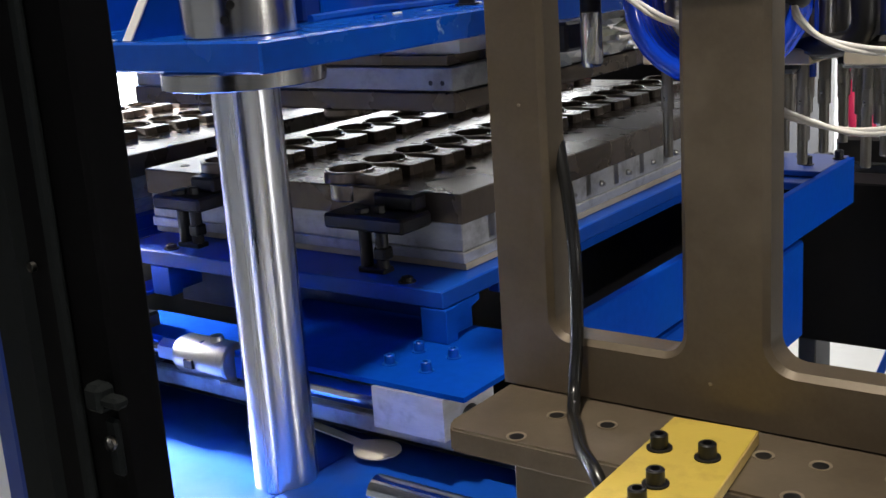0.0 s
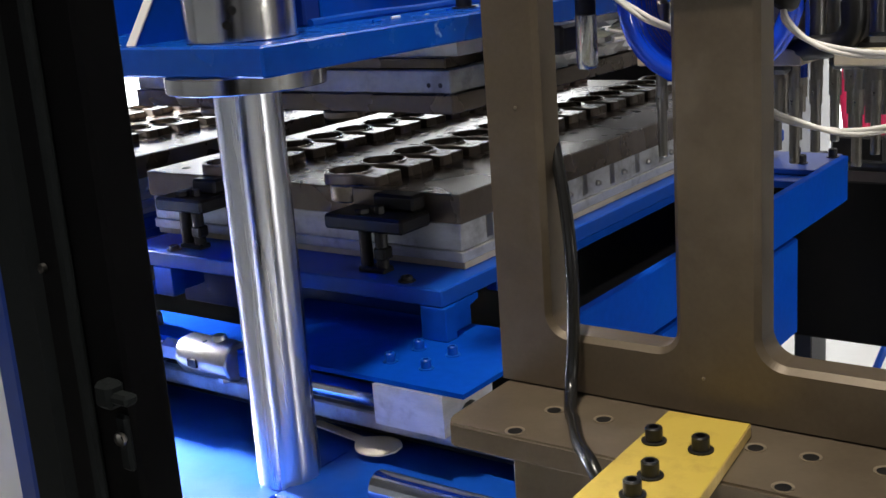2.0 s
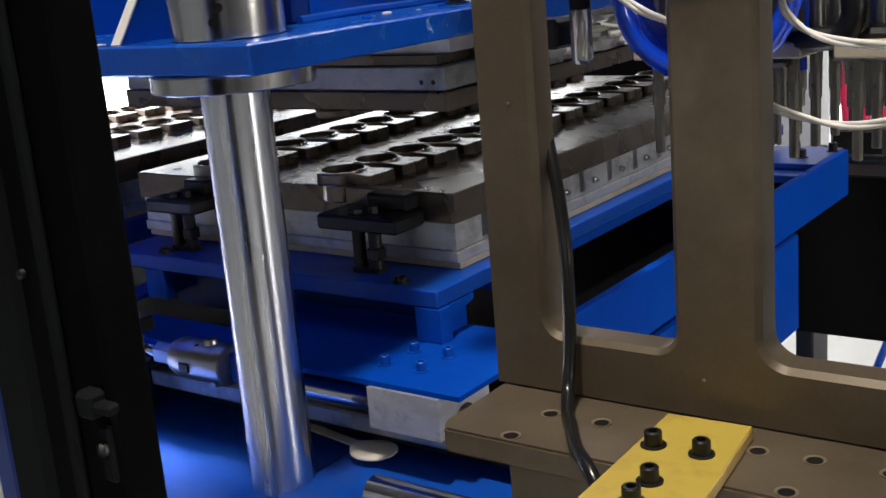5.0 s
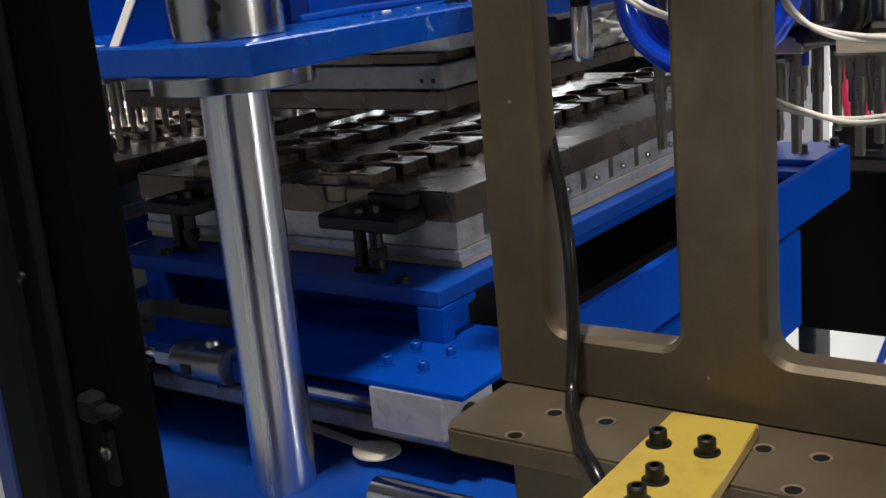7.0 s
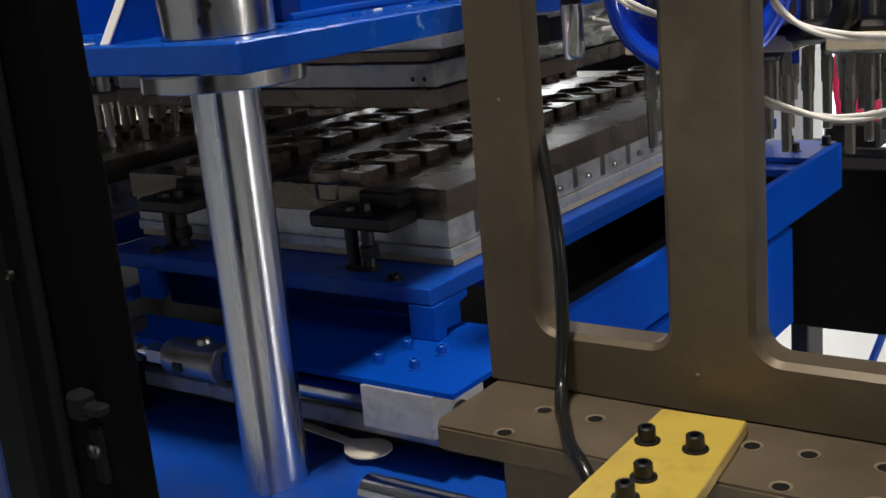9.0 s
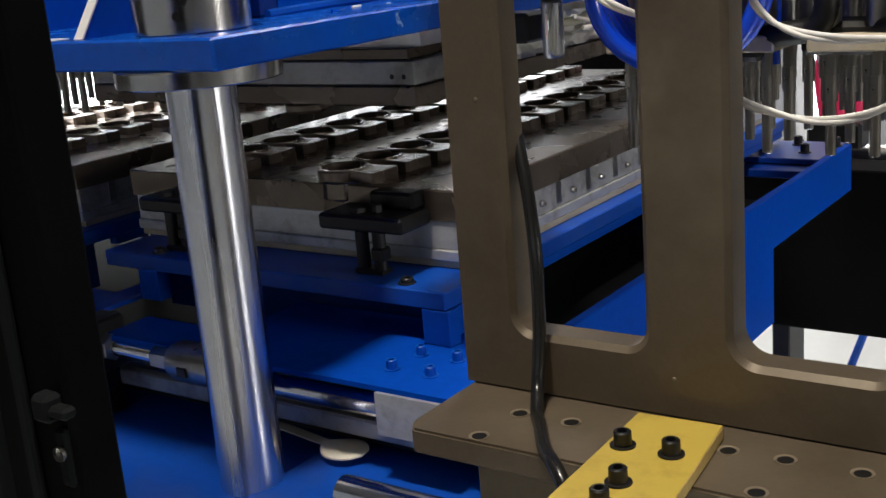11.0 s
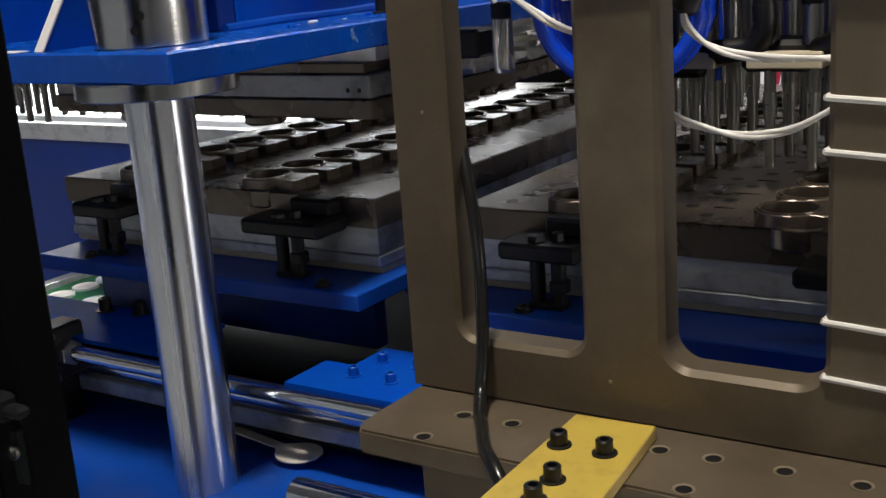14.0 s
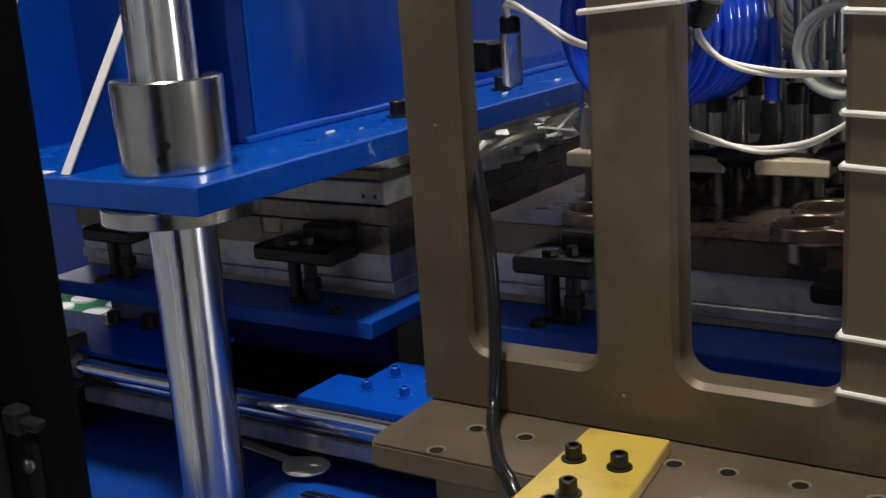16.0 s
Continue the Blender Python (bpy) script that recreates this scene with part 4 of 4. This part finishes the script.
def signal_cables():
    a = spline([(-0.241, 0.735, 1.484), (-0.235, 0.722, 1.473), (-0.22, 0.713, 1.463), (-0.202, 0.71, 1.457), (-0.175, 0.71, 1.453), (-0.139, 0.705, 1.452), (-0.122, 0.7025, 1.451)], 8)
    b = spline([(-0.255, 0.73, 1.425), (-0.242, 0.715, 1.412), (-0.215, 0.712, 1.405), (-0.189, 0.71, 1.403), (-0.16, 0.708, 1.408), (-0.137, 0.705, 1.419), (-0.122, 0.7025, 1.43)], 8)
    c = spline([(-0.392, 0.74, 1.492), (-0.381, 0.72, 1.5), (-0.362, 0.712, 1.497), (-0.34, 0.712, 1.485), (-0.324, 0.712, 1.476), (-0.3, 0.73, 1.46), (-0.26, 0.74, 1.43)], 8)
    for p in (a, b, c):
        p = [q + Vector((-0.010, 0, -0.015)) for q in p]
        bm = tube(p, 0.0019, 8)
        tube([q + Vector((0.0008 * math.sin(i * 0.16), 0.0026 * math.cos(i * 0.16), 0.0026 * math.sin(i * 0.16))) for i, q in enumerate(p)], 0.0017, 8, bm)
        solid("signal_cable", bm, WHITE, "white twin signal cable sagging behind the frame", "cable", smooth=60)


signal_cables()


def air_filter():
    f = thing("air_filter", "black air filter with clear bowl", "air filter", at=(-0.033, 0.056, -0.028))
    part("body", box(-0.545, -0.505, 0.88, 0.92, 1.44, 1.468, 0.003), BLACK, f)
    part("bowl", lathe([(0, 1.425), (0.009, 1.425), (0.0105, 1.43), (0.0105, 1.475), (0.008, 1.48)], -0.49, 0.9, 0, "z", 24), BOWL, f, "clear plastic bowl")
    part("cap", cyl(0.010, 1.475, 1.492, -0.49, 0.9, 0, "z", 20, 0.002), BLACK, f)
    part("bracket", box(-0.56, -0.546, 0.885, 0.915, 1.44, 1.56, 0.002), BLACK, f)
    part("arm", box(-0.56, -0.42, 0.699, 0.915, 1.5602, 1.57, 0.002), BLACK, f)


air_filter()


def sensor():
    s = thing("proximity_sensor", "black sensor with clear tip and white cable", "sensor", at=(-0.251, 0.735, 1.466))
    s.rotation_euler = (0.1, 0.42, 0)
    part("nose", lathe([(0, 0), (0.0075, 0), (0.0095, 0.003), (0.0095, 0.012), (0.0105, 0.013), (0.0105, 0.021), (0, 0.021)], 0, 0, 0, "z", 20), BLACK, s)
    part("barrel", lathe([(0.0, 0.0205), (0.0115, 0.0205), (0.012, 0.023), (0.012, 0.085), (0, 0.085)], 0, 0, 0, "z", 24), BOWL, s, "clear plastic barrel")
    part("core", cyl(0.006, 0.022, 0.084, 0, 0, 0, "z", 14, 0.001), STEEL, s)


sensor()


def spoon():
    bm = bmesh.new()
    n = 40
    top, low = [], []
    for k in range(n + 1):
        u = k / n
        L = 0.15 * u
        w = 0.005 + 0.0015 * (1 - u) if u < 0.62 else 0.0
        if u >= 0.62:
            q = (u - 0.62) / 0.38
            w = 0.005 + 0.0175 * math.sin(math.pi * q) if q < 0.5 else 0.0225 * math.sqrt(max(0.0, 1 - ((q - 0.5) / 0.5) ** 2)) + 0.0004
        dz = -0.003 * math.sin(math.pi * max(0, (u - 0.62) / 0.38)) if u > 0.62 else 0
        top.append([bm.verts.new((L, s * w, 0.0016 + dz * (1 - abs(s)) + 0.003)) for s in (-1, -0.5, 0, 0.5, 1)])
        low.append([bm.verts.new((L, s * w, dz * (1 - abs(s)) + 0.003)) for s in (-1, -0.5, 0, 0.5, 1)])
    for k in range(n):
        for j in range(4):
            bm.faces.new((top[k][j], top[k + 1][j], top[k + 1][j + 1], top[k][j + 1]))
            bm.faces.new((low[k][j + 1], low[k + 1][j + 1], low[k + 1][j], low[k][j]))
        for j in (0, 4):
            bm.faces.new((top[k][j], low[k][j], low[k + 1][j], top[k + 1][j]))
    for g in (0, n):
        bm.faces.new([top[g][j] for j in range(5)] + [low[g][j] for j in reversed(range(5))])
    ob = solid("wooden_spoon", bm, WOOD, "pale disposable wooden spoon lying on the bed", "spoon", smooth=60)
    ob.matrix_world = pose(-0.799, 0.803, BED + 0.0095, 0, -1.5, -12)


spoon()


def lid_conveyor():
    c = thing("lid_conveyor", "green belt conveyor carrying white paper lids", "conveyor", at=(-0.124, 0.203, -0.071))
    part("belt", box(-2.29, -1.75, 1.3, 1.85, 0.79, 0.8, 0.002), GREEN, c)
    part("side_rail", box(-2.33, -2.292, 1.3, 1.85, 0.76, 0.815, 0.002), ALU, c)
    part("side_rail", box(-1.748, -1.71, 1.3, 1.85, 0.76, 0.815, 0.002), ALU, c)
    for x in (-2.31, -1.73):
        part("leg", box(x - 0.018, x + 0.018, 1.4, 1.45, 0.071, 0.7599, 0.003), BLACK, c)
    lid = mesh_of("paper_lid", lathe([(0, 0.004), (0.03, 0.004), (0.031, 0.006), (0.034, 0.006), (0.034, 0.0), (0, 0.0)], 0, 0, 0, "z", 24), PAPER)
    for i in range(4):
        for j in range(7):
            o = tagged(new("paper_lid", lid), "white pressed paper lid on the green belt", "lid", "lids on the belt")
            o.location = (-2.334 + 0.13 * i, 1.548 + 0.077 * j, 0.729)



lid_conveyor()


def pink_hoses():
    h = thing("pink_hose_bundle", "bundle of pink air hoses at a valve", "hose", at=(-0.084, 0.151, -0.079))
    for k in range(3):
        x = -0.62 + 0.03 * k
        part("hose", tube(spline([(x, 2.2, 1.42), (x + 0.01, 2.19, 1.33), (x - 0.005 + 0.012 * k, 2.21, 1.26), (x + 0.01, 2.2, 1.17)], 6), 0.011, 9), PINK, h, smooth=60)
    part("valve", box(-0.64, -0.53, 2.17, 2.23, 1.115, 1.17, 0.006), BLACK, h)


pink_hoses()


def rear_rollers():
    r = thing("roller_stand", "steel roller stand behind the machine", "roller stand", at=(-0.086, 0.148, -0.081))
    for z in (1.095, 1.045):
        part("roller", cyl(0.022, -0.68, 0.5, 0, 2.25, z, "x", 24, 0.002), STEEL, r)
    for x in (-0.7, 0.52):
        part("side_plate", box(x - 0.02, x + 0.019, 2.2, 2.3, 0.081, 1.1145, 0.003), BLACK, r)


rear_rollers()


def floor_strut():
    solid("floor_strut", tube([Vector((-0.86, 2.55, 0.0)), Vector((-0.64, 2.55, 0.64))], 0.009, 10), BLUE, "slim blue painted strut standing on the floor", "strut")


floor_strut()


def shift(ob, rows):
    """Key a thing that is carried from where it stands by (seconds, dx, dy, dz) rows."""
    at = ob.location.copy()
    walk(ob, [(t, pose(at.x + dx, at.y + dy, at.z + dz)) for t, dx, dy, dz in rows])


def motions():
    drop = [(0, 0.0), (13.9, 0.0), (14.05, -0.003), (14.5, -0.047), (14.95, -0.098), (15.05, -0.0995), (16, -0.0995)]
    for ob in (PLATEN, UPPER):
        shift(ob, [(t, 0, 0, z) for t, z in drop])
    slide = [(0, 0.0), (10.4, 0.0), (10.7, 0.01), (11.3, 0.096), (11.7, 0.182), (12.0, 0.257), (12.5, 0.357), (13.0, 0.430), (13.5, 0.521), (14.0, 0.594), (14.2, PITCH), (16, PITCH)]
    for ob in (CARRIAGE, MOLD_A, TABLE_A):
        shift(ob, [(t, d, 0, 0) for t, d in slide])
    for ob in (MOLD_B, TABLE_B):
        shift(ob, [(t, d, 0, 0) for t, d in slide if t < 14.5] + [(14.7, PITCH, 0, 0), (15.0, PITCH, 0, -0.0147), (16, PITCH, 0, -0.0147)])
    shift(HEAD_R, [(t, 0, 0, z) for t, z in ((0, 0.0), (14.0, 0.0), (14.15, -0.006), (14.5, -0.06), (14.9, -0.086), (16, -0.087))])
    up = ((0, 0.087), (14.0, 0.087), (14.15, 0.081), (14.5, 0.027), (14.9, 0.001), (16, 0.0))
    for ob in (*FITTINGS, GREY_COIL, PALE_COIL):
        shift(ob, [(t, 0, 0, z) for t, z in up])
    c = BLUE_COIL.location.copy()
    walk(BLUE_COIL, [(t, pose(c.x, c.y, c.z + 0.1 * z, 0, 0, -12 + 300 * z)) for t, z in up])
    shift(HEAD_L, [(t, 0, 0, z) for t, z in ((0, 0.47), (4.2, 0.47), (5.4, 0.13), (6.3, 0.0), (7.0, -0.025), (8.0, -0.052), (9.2, -0.056), (9.6, -0.05), (10.3, 0.0), (10.8, 0.02), (16, 0.02))])


motions()
